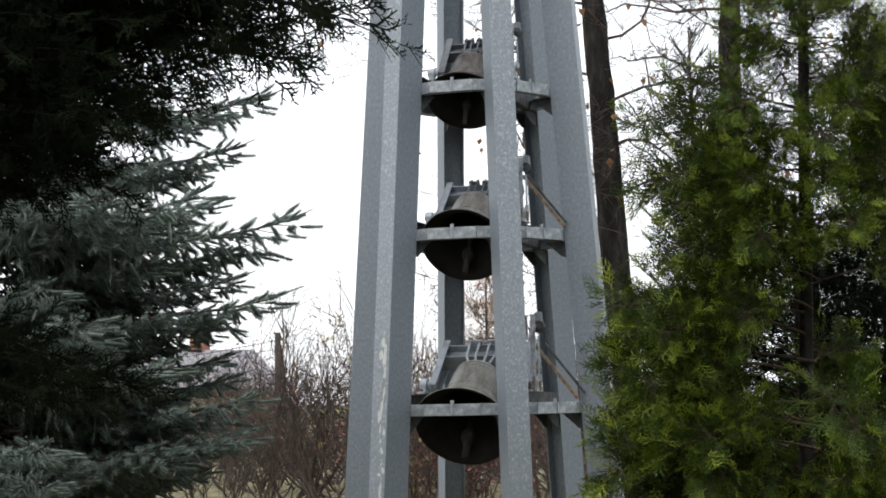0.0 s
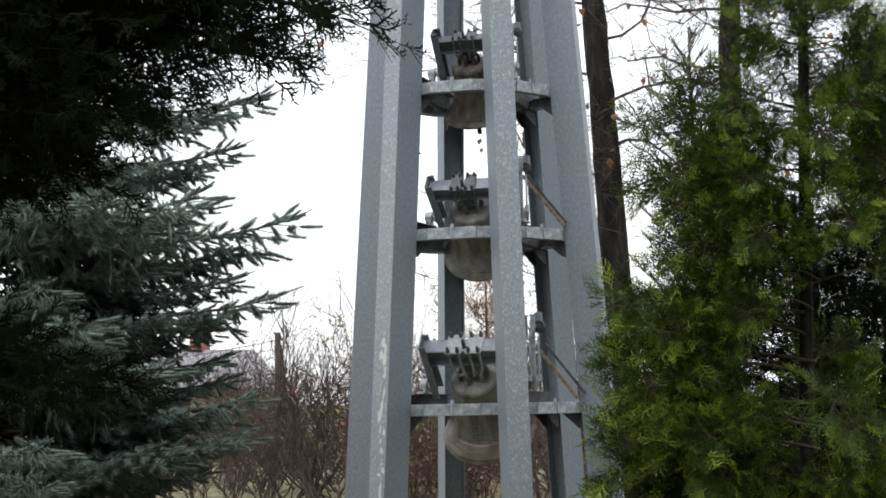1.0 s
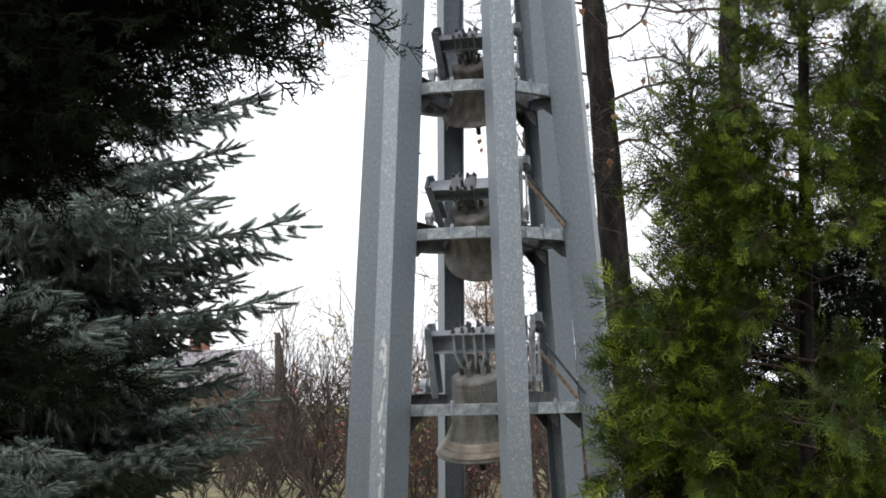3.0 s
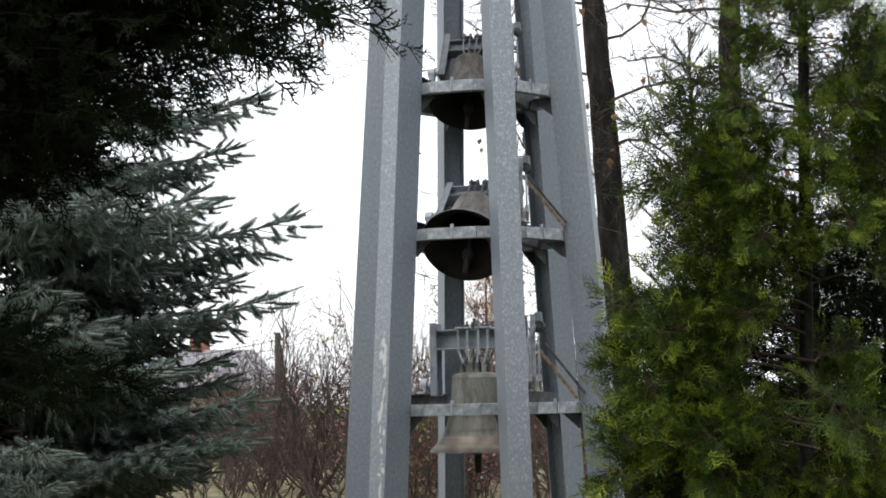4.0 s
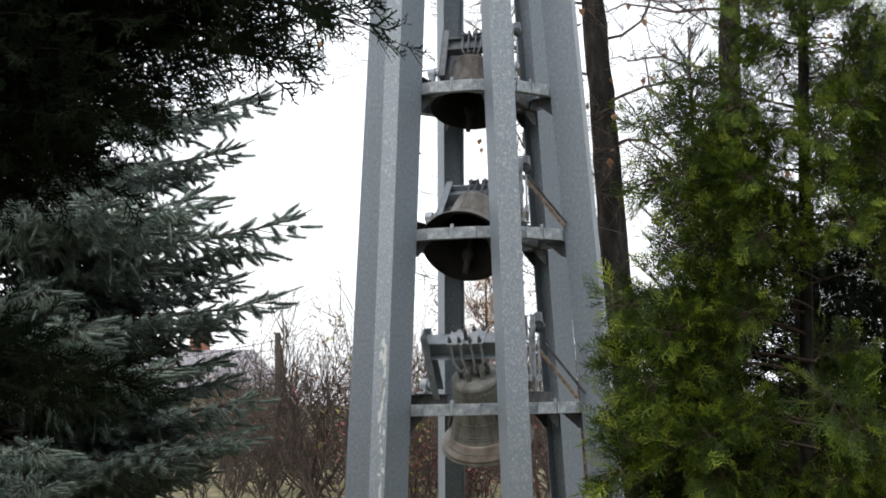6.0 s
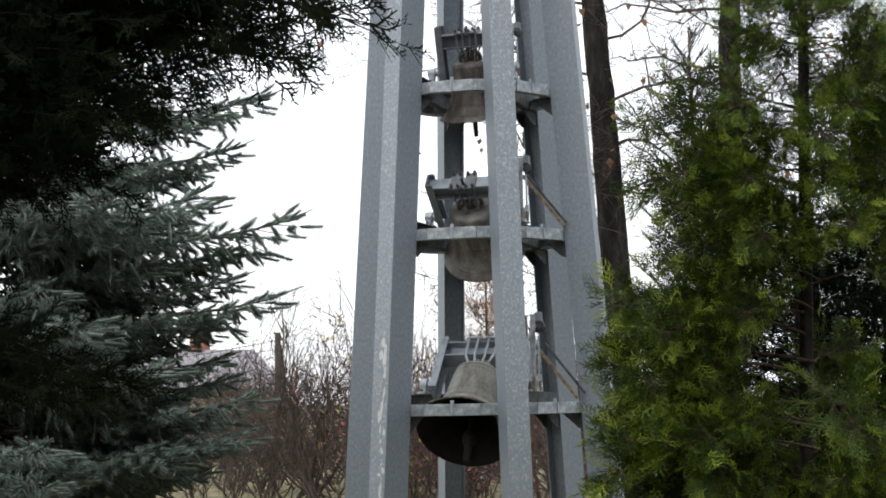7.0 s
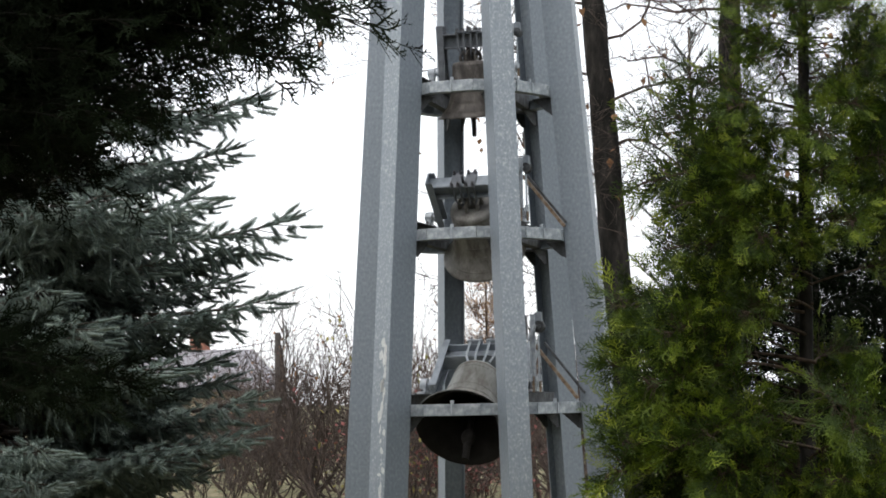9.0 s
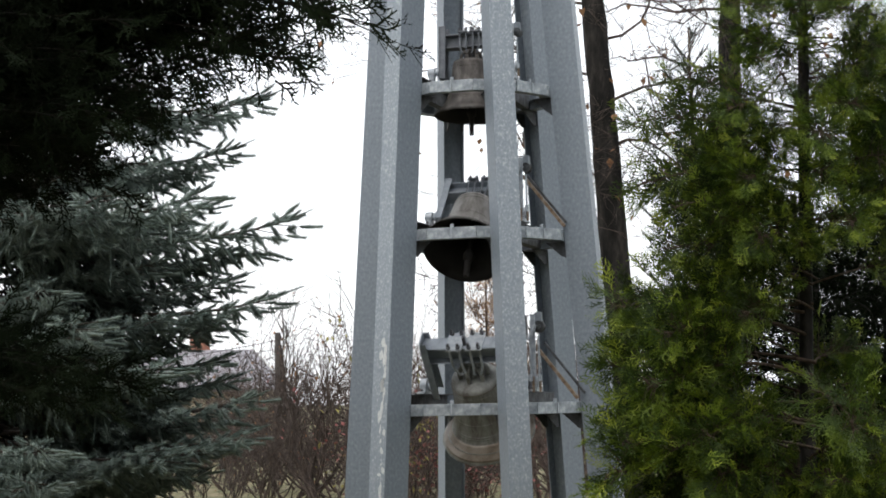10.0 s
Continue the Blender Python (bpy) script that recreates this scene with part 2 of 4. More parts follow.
def tower():
    t = thing("bell_tower", pose(TOWER_X, TOWER_Y, 0, rz=TOWER_TURN),
              "open six-legged bell tower of grey galvanised steel", "bell tower")
    me = leg_mesh()
    legs = []
    for i in range(6):
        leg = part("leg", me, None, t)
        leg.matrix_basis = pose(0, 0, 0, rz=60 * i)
        legs.append(leg)
        foot = bmesh.new()
        box(foot, (leg_radius(0), 0, 0.02), (0.5, 0.42, 0.04), bevel=0.006)
        part("base_plate", foot, GALVANISED_RING, leg)
    r = random.Random(4)
    for i in range(26):      # bare pale flakes down the outward face of one leg
        z = 0.62 + 1.5 * (i + r.random()) / 26
        bm = bmesh.new()
        w, h = r.uniform(0.010, 0.036), r.uniform(0.015, 0.075)
        c = Vector((leg_radius(z) + LEG_DEEP / 2 + 0.0022, 0.035 + r.gauss(0, 0.014), z))
        f = [bm.verts.new(c + Vector((-0.0728 * h * math.sin(a), w * math.cos(a) * k, h * math.sin(a) * k)))
             for a, k in ((2 * math.pi * j / 9, r.uniform(0.55, 1.0)) for j in range(9))]
        bm.faces.new(f)
        bmesh.ops.solidify(bm, geom=bm.faces[:], thickness=0.0004)
        part("zinc_flake", bm, WHITE_FLAKE, legs[3], "pale bare patch" if i == 0 else "")
    for z, off in zip(LEVELS, BEARING_OUT):
        ring = new("ring_frame")
        ring.parent = t
        ring.matrix_basis = pose(0, 0, z)
        apothem = ring_reach(z) - 0.012
        length = 2 * apothem * math.tan(radians(15))
        for i in range(12):
            bm = bmesh.new()
            box(bm, (0, 0, RING_HIGH / 2), (0.014, length - 0.003, RING_HIGH), bevel=0.003)
            box(bm, (-0.042, 0, 0.006), (0.07, length - 0.03, 0.011), bevel=0.002)
            box(bm, (-0.042, 0, RING_HIGH - 0.006), (0.07, length - 0.03, 0.011), bevel=0.002)
            p = part("ring_plate", bm, GALVANISED_RING, ring)
            p.matrix_basis = pose(0, 0, 0, rz=30 * i) @ pose(apothem, 0, 0)
            if i % 2:      # splice with its bolt in the middle of the free facets
                bm = bmesh.new()
                box(bm, (0.012, 0, RING_HIGH / 2), (0.008, 0.010, RING_HIGH), bevel=0.002)
                rod(bm, (-0.02, 0.0, RING_HIGH), (-0.02, 0.0, RING_HIGH + 0.03), 0.015)
                sp = part("splice_bolt", bm, STRAP_STEEL, ring)
                sp.matrix_basis = p.matrix_basis
            else:          # gusset under the ring at each leg
                bm = bmesh.new()
                for e in (-0.07, 0.07):
                    v = [bm.verts.new((x, e + d, h)) for d in (-0.005, 0.005) for x, h in ((-0.16, -0.001), (0.012, -0.001), (0.022, -0.13), (-0.02, -0.13))]
                    bm.faces.new(v[:4])
                    bm.faces.new(v[4:][::-1])
                    for k in range(4):
                        bm.faces.new((v[k], v[(k + 1) % 4], v[4 + (k + 1) % 4], v[4 + k]))
                box(bm, (-0.07, 0, -0.007), (0.17, 0.17, 0.012), bevel=0.002)
                # underside shade comes from the darkened steel colour
                g = part("gusset", bm, DULL_STEEL, ring)
                g.matrix_basis = p.matrix_basis
        for e in (-1, 1):      # two beams across the ring that carry the bearings
            half = math.sqrt(apothem ** 2 - (off + 0.04) ** 2) - 0.03
            bm = bmesh.new()
            box(bm, (0, 0, 0.095), (0.012, 2 * half, 0.17), bevel=0.002)
            for h in (0.012, 0.178):
                box(bm, (-e * 0.03, 0, h), (0.07, 2 * half, 0.012), bevel=0.002)
            p = part("cross_beam", bm, DULL_STEEL, ring)
            p.matrix_basis = pose(0, 0, 0, rz=AXLE_TURN - TOWER_TURN) @ pose(e * off, 0, 0)
    return t


AXLE_TURN = -16.2
BEARING_OUT = (0.50, 0.425, 0.375)
tower()

# ---------------------------------------------------------------- bells
# axle height, mouth width, crown over the axle, yoke beam over the axle
SIZES = ((1.742, 0.84, 0.100, 0.389), (3.215, 0.75, 0.115, 0.330), (4.500, 0.65, 0.085, 0.268))
TALL = (0.815, 0.767, 0.765)             # height over width
SHOULDER = (0.246, 0.252, 0.245)         # shoulder radius over width
ASIDE = (-0.03, -0.02, -0.015)           # the bell hangs a little off the axis


def bell_profile(d, tall, shoulder):
    """Outer then inner wall, crown downward: the wall sweeps from the shoulder out to the lip."""
    wall = [(0.0, 0.965), (0.03, 0.90), (0.05, 0.82), (0.08, 0.72), (0.12, 0.60), (0.18, 0.48), (0.27, 0.36), (0.39, 0.255), (0.55, 0.165), (0.74, 0.09), (0.91, 0.035), (1.0, 0.010), (0.99, 0.0)]
    outer = [(0.0, 1.0), (0.45 * shoulder, 1.0), (0.72 * shoulder, 0.995), (0.90 * shoulder, 0.985)] + [(shoulder + (0.5 - shoulder) * a, h) for a, h in wall]
    inner = [(0.478, 0.004), (0.43, 0.06), (0.375, 0.15), (0.325, 0.25), (0.29, 0.36)] + [((shoulder - 0.03) + 0.03 * (1 - h), h) for h in (0.5, 0.65, 0.8, 0.88)] + [(0.12, 0.94), (0.0, 0.945)]
    inner = [(min(r, shoulder + (0.5 - shoulder) * np.interp(h, [w[1] for w in wall[::-1]], [w[0] for w in wall[::-1]]) - 0.022), h) for r, h in inner]
    return [(max(r, 0.0005) * d, h * tall * d) for r, h in outer], [(max(r, 0.0005) * d, h * tall * d) for r, h in [outer[-1]] + inner]


def swing_bell(level, label, bronze):
    z, d, crown, beam_z = SIZES[level]
    tall, shoulder = TALL[level], SHOULDER[level]
    drop = tall * d - crown              # from the axle to the mouth
    half = BEARING_OUT[level] - 0.09
    k = (1.0, 0.83, 0.71)[level]
    # the top yoke gets darker steel in place of the shade on it
    steel = (YOKE_STEEL, YOKE_STEEL, YOKE_DARK)[level]
    b = thing("bell", pose(TOWER_X, TOWER_Y, z, rz=AXLE_TURN), label, "bell", "swinging bells of the tower")
    outer, inner = bell_profile(d, tall, shoulder)
    body = part("bell_body", lathe(bmesh.new(), [(r, h - drop) for r, h in outer], 56), bronze, b, smooth=True)
    # inside of the bell, with its shade in the material colour
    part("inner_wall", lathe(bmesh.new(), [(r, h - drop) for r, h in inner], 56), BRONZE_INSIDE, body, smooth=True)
    edge = [(h, r) for r, h in outer[::-1]]
    for h in (0.93, 0.86, 0.46, 0.30, 0.27, 0.12):     # raised bands on the shoulder, waist and lip
        h = h * tall * d
        r = float(np.interp(h, [e[0] for e in edge], [e[1] for e in edge]))
        rn = float(np.interp(h - 0.012 * d, [e[0] for e in edge], [e[1] for e in edge]))
        bm = lathe(bmesh.new(), [(r - 0.003 * d, h - drop), (r + 0.004 * d, h - 0.002 * d - drop), (rn + 0.004 * d, h - 0.010 * d - drop), (rn - 0.003 * d, h - 0.012 * d - drop)], 56)
        part("moulded_band", bm, BRONZE_WARM if (level, h > 0.9 * tall * d) == (0, True) else bronze, body, smooth=True)
    if level == 0:                       # worn brown sound bow, where the clapper strikes
        hs = [0.20, 0.17, 0.14, 0.11, 0.08, 0.055, 0.03]
        rim = [(float(np.interp(h * tall * d, [e[0] for e in edge], [e[1] for e in edge])) + 0.0022, h * tall * d - drop) for h in hs]
        bm = lathe(bmesh.new(), [(rim[0][0] - 0.004, rim[0][1])] + rim + [(rim[-1][0] - 0.004, rim[-1][1])], 56)
        part("sound_bow", bm, BOW_BROWN, body, "worn brown bronze rim", smooth=True)
    for i in range(6):                   # crown loops
        bm = bmesh.new()
        a = 2 * math.pi * i / 6 + 0.3
        c, s = math.cos(a), math.sin(a)
        pts = [(0.12 * k * c, 0.10 * k * s, crown - 0.01), (0.125 * k * c, 0.10 * k * s, crown + 0.07 * k), (0.08 * k * c, 0.06 * k * s, crown + 0.125 * k), (0.03 * k * c, 0.02 * k * s, crown + 0.135 * k)]
        pipe(bm, pts, 0.022 * k, 8)
        part("crown_loop", bm, bronze, body)
    part("crown_post", rod(bmesh.new(), (0, 0, crown - 0.01), (0, 0, crown + 0.165 * k), 0.045 * k), bronze, body)
    # yoke: an I-beam between two side plates that reach down to the axle
    h = 0.16 * k
    bm = bmesh.new()
    box(bm, (0, 0, beam_z), (2 * half, 0.012, h), bevel=0)
    box(bm, (0, 0, beam_z + h / 2), (2 * half, 0.15 * k, 0.014))
    box(bm, (0, 0, beam_z - h / 2), (2 * half, 0.15 * k, 0.014))
    beam = part("yoke_beam", bm, steel, b, "grey steel I-beam yoke")
    for s in (-1, 1):
        bm = bmesh.new()
        top = beam_z + h / 2 + (0.07, 0.06, 0.085)[level]
        box(bm, (s * (half + 0.008), 0, (top - 0.1 * k) / 2), (0.014, 0.17 * k, top + 0.1 * k))
        for e in (-1, 1):
            box(bm, (s * (half - 0.024), e * 0.08 * k, (top - 0.1 * k) / 2), (0.05, 0.012, top + 0.1 * k))
        arm = part("yoke_arm", bm, steel, b)
        bm = bmesh.new()
        rod(bm, (s * half, 0, 0), (s * (half + 0.13), 0, 0), 0.03 * k, n=16)
        rod(bm, (s * (half + 0.014), 0, 0), (s * (half + 0.04), 0, 0), 0.055 * k, n=16)
        part("axle_stub", bm, STRAP_STEEL, arm)
    gap = (0.088, 0.062, 0.058)[level]
    for e in (-1, 1):
        plate = box(bmesh.new(), (e * gap, 0, beam_z + h / 2 + 0.016), (gap * 1.6, 0.23 * k, 0.018))
        part("clamp_plate", plate, STRAP_STEEL if level == 0 else YOKE_DARK, beam)
    for e in (-1.5, -0.55, 0.55, 1.5):
        x = e * gap
        for s in (-1, 1):
            y = s * 0.092 * k
            bm = bmesh.new()
            pipe(bm, [(x, y, beam_z + h / 2 + 0.05 * k), (x, y, beam_z - h / 2 - 0.02 * k), (x * 0.72, y * 0.9, crown + 0.09 * k), (x * 0.6, y * 0.5, crown + 0.055 * k)], 0.0115 * k, 8)
            st = part("strap", bm, STRAP_STEEL if level == 0 else YOKE_DARK, beam)
            bm = bmesh.new()
            rod(bm, (x, y, beam_z + h / 2 + 0.022), (x, y, beam_z + h / 2 + 0.045), 0.02 * k, n=6)
            rod(bm, (x, y, beam_z + h / 2 + 0.045), (x, y, beam_z + h / 2 + 0.075 * k), 0.012 * k, n=6)
            part("nut", bm, BOLT_STEEL, st)
    part("centre_bolt", rod(bmesh.new(), (0, -0.03 * k, beam_z + h / 2), (0, -0.03 * k, beam_z + h / 2 + 0.10 * k), 0.017 * k), BOLT_STEEL, beam)
    # clapper, hung under the crown
    hang = crown - 0.07 * d
    bm = bmesh.new()
    length = tall * d - 0.07 * d - 0.05 * d
    rod(bm, (0, 0, 0.03), (0, 0, -length), 0.022 * k, 0.028 * k, 10)
    bmesh.ops.create_uvsphere(bm, u_segments=16, v_segments=10, radius=0.062 * k, matrix=pose(0, 0, -length) @ Matrix.Diagonal((1, 1, 1.25, 1)))
    rod(bm, (0, 0, -length), (0, 0, -length - 0.16 - 0.06 * k), 0.036 * k, 0.028 * k, 12)
    for child in (body, *[o for o in beam.children]):
        child.location.x = ASIDE[level]
    cl = part("clapper", bm, IRON, b, "dark iron clapper", smooth=False)
    cl.matrix_basis = pose(ASIDE[level], 0, hang)
    return b, cl, pose(ASIDE[level], 0, hang)


BELLS = [swing_bell(0, "large greenish-grey bronze bell swinging from a steel yoke", BRONZE_GREEN),
         swing_bell(1, "middle weathered brown bronze bell swinging from a steel yoke", BRONZE),
         swing_bell(2, "small weathered bronze bell, darkened for deep shade, swinging from a steel yoke", BRONZE_DARK)]


def bearings_and_drive(level):
    z, d, _, _ = SIZES[level]
    top = LEVELS[level] + 0.185
    k = (1.0, 0.83, 0.71)[level]
    half = BEARING_OUT[level] - 0.09
    m = pose(TOWER_X, TOWER_Y, 0, rz=AXLE_TURN)
    for s in (-1, 1):
        b = thing("bearing", m @ pose(s * BEARING_OUT[level], 0, top), "pale grey steel bearing block bolted on a beam", "bearing", "bearings of the bells")
        high = z - top
        bm = bmesh.new()
        box(bm, (0, 0, 0.012), (0.07, 0.24 * k, 0.022))
        box(bm, (0, 0, max(0.03, high / 2)), (0.045, 0.10 * k, max(0.04, high)), bevel=0.003)
        rod(bm, (-0.03, 0, high), (0.03, 0, high), 0.058 * k, n=24)
        part("bearing_block", bm, STRAP_STEEL, b)
        for e in (-1, 1):
            part("bolt", rod(bmesh.new(), (0, e * 0.095 * k, 0.02), (0, e * 0.095 * k, 0.045), 0.013, n=6), BOLT_STEEL, b)
    # drive on the far side of the axle: levers, wheel, rods and a rusty brace
    dr = thing("bell_drive", pose(TOWER_X, TOWER_Y, top, rz=AXLE_TURN) @ pose(half + 0.09, -0.16, 0), "grey bell drive with lever, wheel and rods", "bell drive")
    hgt = 0.66 * k
    bm = bmesh.new()
    box(bm, (0.03, -0.04, hgt * 0.53), (0.045, 0.014, hgt * 0.94))
    part("lever", bm, STRAP_STEEL, dr)
    bm = bmesh.new()
    pipe(bm, [(0.055, -0.06, hgt * 0.86), (0.02, -0.06, hgt * 0.74), (-0.005, -0.06, hgt * 0.66)], 0.016 * k, 8)
    part("bent_arm", bm, STRAP_STEEL, dr)
    bm = bmesh.new()
    rod(bm, (0.075, -0.03, hgt * 0.84), (0.075, 0.05, hgt * 0.84), 0.05 * k, n=20)
    rod(bm, (0.075, -0.045, hgt * 0.84), (0.075, -0.03, hgt * 0.84), 0.022 * k, n=12)
    part("wheel", bm, DULL_STEEL, dr)
    bm = bmesh.new()
    box(bm, (0.07, 0.02, hgt * 0.93), (0.06, 0.05, 0.13 * k))
    part("motor_housing", bm, YOKE_STEEL, dr)
    bm = bmesh.new()
    box(bm, (-0.045, 0.02, hgt * 0.84), (0.025, 0.05, 0.2 * k))
    part("switch_box", bm, BOLT_STEEL, dr)
    for x in (-0.03, 0.012, 0.085):
        bm = bmesh.new()
        rod(bm, (x, -0.06, 0.09 * k), (x, -0.06, hgt * 0.72), 0.009, n=8)
        rod(bm, (x, -0.06, 0.09 * k), (x, -0.06, 0.15 * k), 0.018, n=8)
        part("rod", bm, STRAP_STEEL, dr)
    for x in (-0.03, 0.03, 0.09):
        bm = bmesh.new()
        rod(bm, (x, -0.05, -0.004), (x, -0.05, 0.13 * k), 0.011, n=8)
        part("anchor_bolt", bm, RUST, dr)
    if level < 2:
        bm = bmesh.new()
        box(bm, (0, 0, 0), (0.028, 0.03, 0.58), bevel=0.003)
        br = part("brace", bm, RUST, dr, "rusty steel brace")
        br.matrix_basis = pose(0.22, 0.0, 0.165, ry=-38)
        bm = bmesh.new()
        box(bm, (0, 0, 0), (0.02, 0.03, 0.56), bevel=0.003)
        br = part("brace", bm, DULL_STEEL, dr)
        br.matrix_basis = pose(0.285, 0.02, 0.20, ry=-38) if level == 0 else pose(0.236, 0.02, 0.19, ry=-38)


for lv in range(3):
    bearings_and_drive(lv)


# ---------------------------------------------------------------- plants
rng = np.random.default_rng(7)


def frames_for(d, up=(0, 0, 1)):
    d = d / np.linalg.norm(d)
    s = np.cross(up, d)
    s = s / (np.linalg.norm(s) + 1e-9)
    return np.stack([d, s, np.cross(d, s)], axis=1)      # columns: along, aside, above


class Heap:
    """Gathers many small pieces into one mesh."""

    def __init__(self):
        self.v, self.f, self.n = [], [], 0

    def add(self, v, f):
        self.v.append(v)
        self.f.append(f + self.n)
        self.n += len(v)

    def twig(self, pts, r0, r1, sides=3):
        pts = np.asarray(pts, float)
        d = np.gradient(pts, axis=0)
        n = len(pts)
        rad = np.linspace(r0, r1, n)
        rows = []
        for p, t, r in zip(pts, d, rad):
            m = frames_for(t, (0.3, 0.2, 0.93))
            a = 2 * np.pi * np.arange(sides) / sides
            rows.append(p + r * (np.cos(a)[:, None] * m[:, 1] + np.sin(a)[:, None] * m[:, 2]))
        f = []
        for i in range(n - 1):
            for j in range(sides):
                a, b = i * sides + j, i * sides + (j + 1) % sides
                f += [(a, b, b + sides), (a, b + sides, a + sides)]
        self.add(np.concatenate(rows), np.array(f))

    def mesh(self, name, mat):
        return mesh_of(name, np.concatenate(self.v), np.concatenate(self.f), mat)


def needle_shoot(length, count, core, reach=0.025, wide=0.0042):
    """One blunt, slightly curved shoot along x: a rounded mass of needles with forward-swept blades standing out of it."""
    v, f = [], []
    sides = 4 if count else 3
    for x, r in ((0.0, 0.6), (0.4, 1.0), (0.9, 0.6)) if count else ((0.0, 0.6), (0.93, 1.0)):
        for j in range(sides):
            a = 2 * math.pi * j / sides + 2.0 * x
            v.append(np.array((length * x, core * r * math.cos(a), core * r * math.sin(a) + 0.07 * length * x * x)))
    rows = len(v) // sides
    v.append(np.array((length, 0.0, 0.07 * length)))
    for i in range(rows - 1):
        for j in range(sides):
            a, b = i * sides + j, i * sides + (j + 1) % sides
            f += [(a, b, b + sides), (a, b + sides, a + sides)]
    f += [((rows - 1) * sides + j, (rows - 1) * sides + (j + 1) % sides, rows * sides) for j in range(sides)]
    for i in range(count):
        u = (i + 0.5) / count
        a = i * 2.4 + rng.normal(0, 0.25)
        out = np.array([0, math.cos(a), math.sin(a)])
        p = np.array([length * (0.02 + 0.94 * u), 0, 0.07 * length * u * u]) + out * core * 0.6
        d = np.array([0.5 + 0.9 * u * u + rng.normal(0, 0.15), 0, 0.0]) + out
        d = d / np.linalg.norm(d) * reach * rng.uniform(0.8, 1.15)
        side = np.cross(d, [1, 0.1, 0.2])
        side = side / np.linalg.norm(side) * wide / 2
        n = len(v)
        v += [p - side, p + side, p + d]
        f.append((n, n + 1, n + 2))
    return np.array(v), np.array(f)


SHOOTS = [needle_shoot(0.075, 30, 0.011, 0.027, 0.0054), needle_shoot(0.10, 38, 0.0115, 0.027, 0.0054), needle_shoot(0.13, 46, 0.011, 0.027, 0.0054), needle_shoot(0.20, 56, 0.006, 0.021)]
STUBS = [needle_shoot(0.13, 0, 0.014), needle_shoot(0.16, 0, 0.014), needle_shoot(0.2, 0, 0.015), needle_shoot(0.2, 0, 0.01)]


def spruce_branch(length, seed, shoots=SHOOTS, mat=NEEDLE_BLUE, bark=TWIG_BARK):
    """A flat, drooping bough along +x with upturned tip; twigs in one mesh, needles in another."""
    r = np.random.default_rng(seed)
    needles, limb, wood = Heap(), Heap(), Heap()
    t = np.linspace(0, 1, 14)
    axis = np.stack([length * t, 0.05 * length * np.sin(3 * t + seed), length * (-0.20 * t + 0.165 * t ** 3)], axis=1)
    limb.twig(axis, 0.014 * length, 0.004, 5)

    def put(p, d, size):
        m = frames_for(d)
        v, f = shoots[size]
        needles.add(p + (v * r.uniform(0.85, 1.15)) @ m.T, f)

    def at(s):
        return np.array([np.interp(s, t, axis[:, k]) for k in range(3)])

    def turned(d, a, rise):
        return np.array([d[0] * math.cos(a) - d[1] * math.sin(a), d[0] * math.sin(a) + d[1] * math.cos(a), d[2] + rise])

    s = 0.2
    while s < 0.93:
        p = at(s)
        along = at(min(1, s + 0.03)) - at(s - 0.03)
        along = along / np.linalg.norm(along)
        for side in (-1, 1):
            reach = (0.06 + 0.34 * (1 - s) * min(1, (s - 0.05) * 3)) * length * r.uniform(0.7, 1.2)
            d = turned(along, radians(r.uniform(36, 54)) * side, r.uniform(-0.28, 0.02))
            steps = max(1, int(reach / 0.08))
            q = [p + d * reach * k / steps + np.array([0, 0, -0.10 * reach * math.sin(math.pi * k / steps)]) for k in range(steps + 1)]
            wood.twig([q[0], q[-1]], 0.004, 0.002, 3)
            for k in range(1, steps):
                e = q[k + 1] - q[k - 1]
                e = e / np.linalg.norm(e)
                for w in (-1, 1):
                    if r.random() < 0.9:
                        put(q[k], turned(e, radians(r.uniform(28, 52)) * w, r.uniform(-0.75, 0.12)), r.integers(0, 3))
                if r.random() < 0.5:
                    put(q[k], turned(e, r.normal(0, 0.2), 0.3), r.integers(0, 2))
            put(q[-1] - 0.02 * d, d + np.array([0, 0, r.uniform(-0.1, 0.15)]), 2)
            if steps == 1:
                put((q[-1] + q[0]) / 2, turned(d, -0.5 * side, 0.05), 0)
        if r.random() < 0.8:
            put(p, along + np.array([0, r.normal(0, 0.2), 0.3]), r.integers(0, 2))
        for k in range(3 if s < 0.7 else 2):      # curtain of hanging twigs under the bough
            side = np.array([0, (k - 1) * 0.07 * length * (1 - s) * 1.6 + r.normal(0, 0.03), -0.01])
            down = np.array([0.25 + 0.4 * s, r.normal(0, 0.25), -0.9])
            for step in range(r.integers(1, 5 if s < 0.6 else 3 if s < 0.8 else 2)):
                put(p + side, down + r.normal(0, 0.22, 3), 2 if step else 1)
                side = side + down * 0.085
        s += 0.098 / length
    lead = at(1.0) - at(0.95)
    lead = lead / np.linalg.norm(lead)
    put(at(0.90), lead, 2)
    put(at(0.965), turned(lead, 0.5, 0.02), 1)
    put(at(0.955), turned(lead, -0.5, -0.05), 2)
    put(at(0.95), lead, 3)
    return needles.mesh("needles", mat), limb.mesh("branch", bark), length, wood.mesh("twigs", bark)


def put_branch(tree, variants, which, base, azimuth, rise, length, roll=0.0):
    foliage, wood, own, twigs = variants[which]
    k = length / own
    m = pose(*base) @ Matrix.Rotation(azimuth, 4, "Z") @ Matrix.Rotation(-rise, 4, "Y") @ Matrix.Rotation(roll, 4, "X") @ Matrix.Diagonal((k, k, k, 1))
    w = part("branch", wood, None, tree)
    w.matrix_basis = m
    tagged(part("twig_spray", twigs, None, w), kind="stuff")
    return tagged(part("foliage", foliage, None, w), kind="stuff")


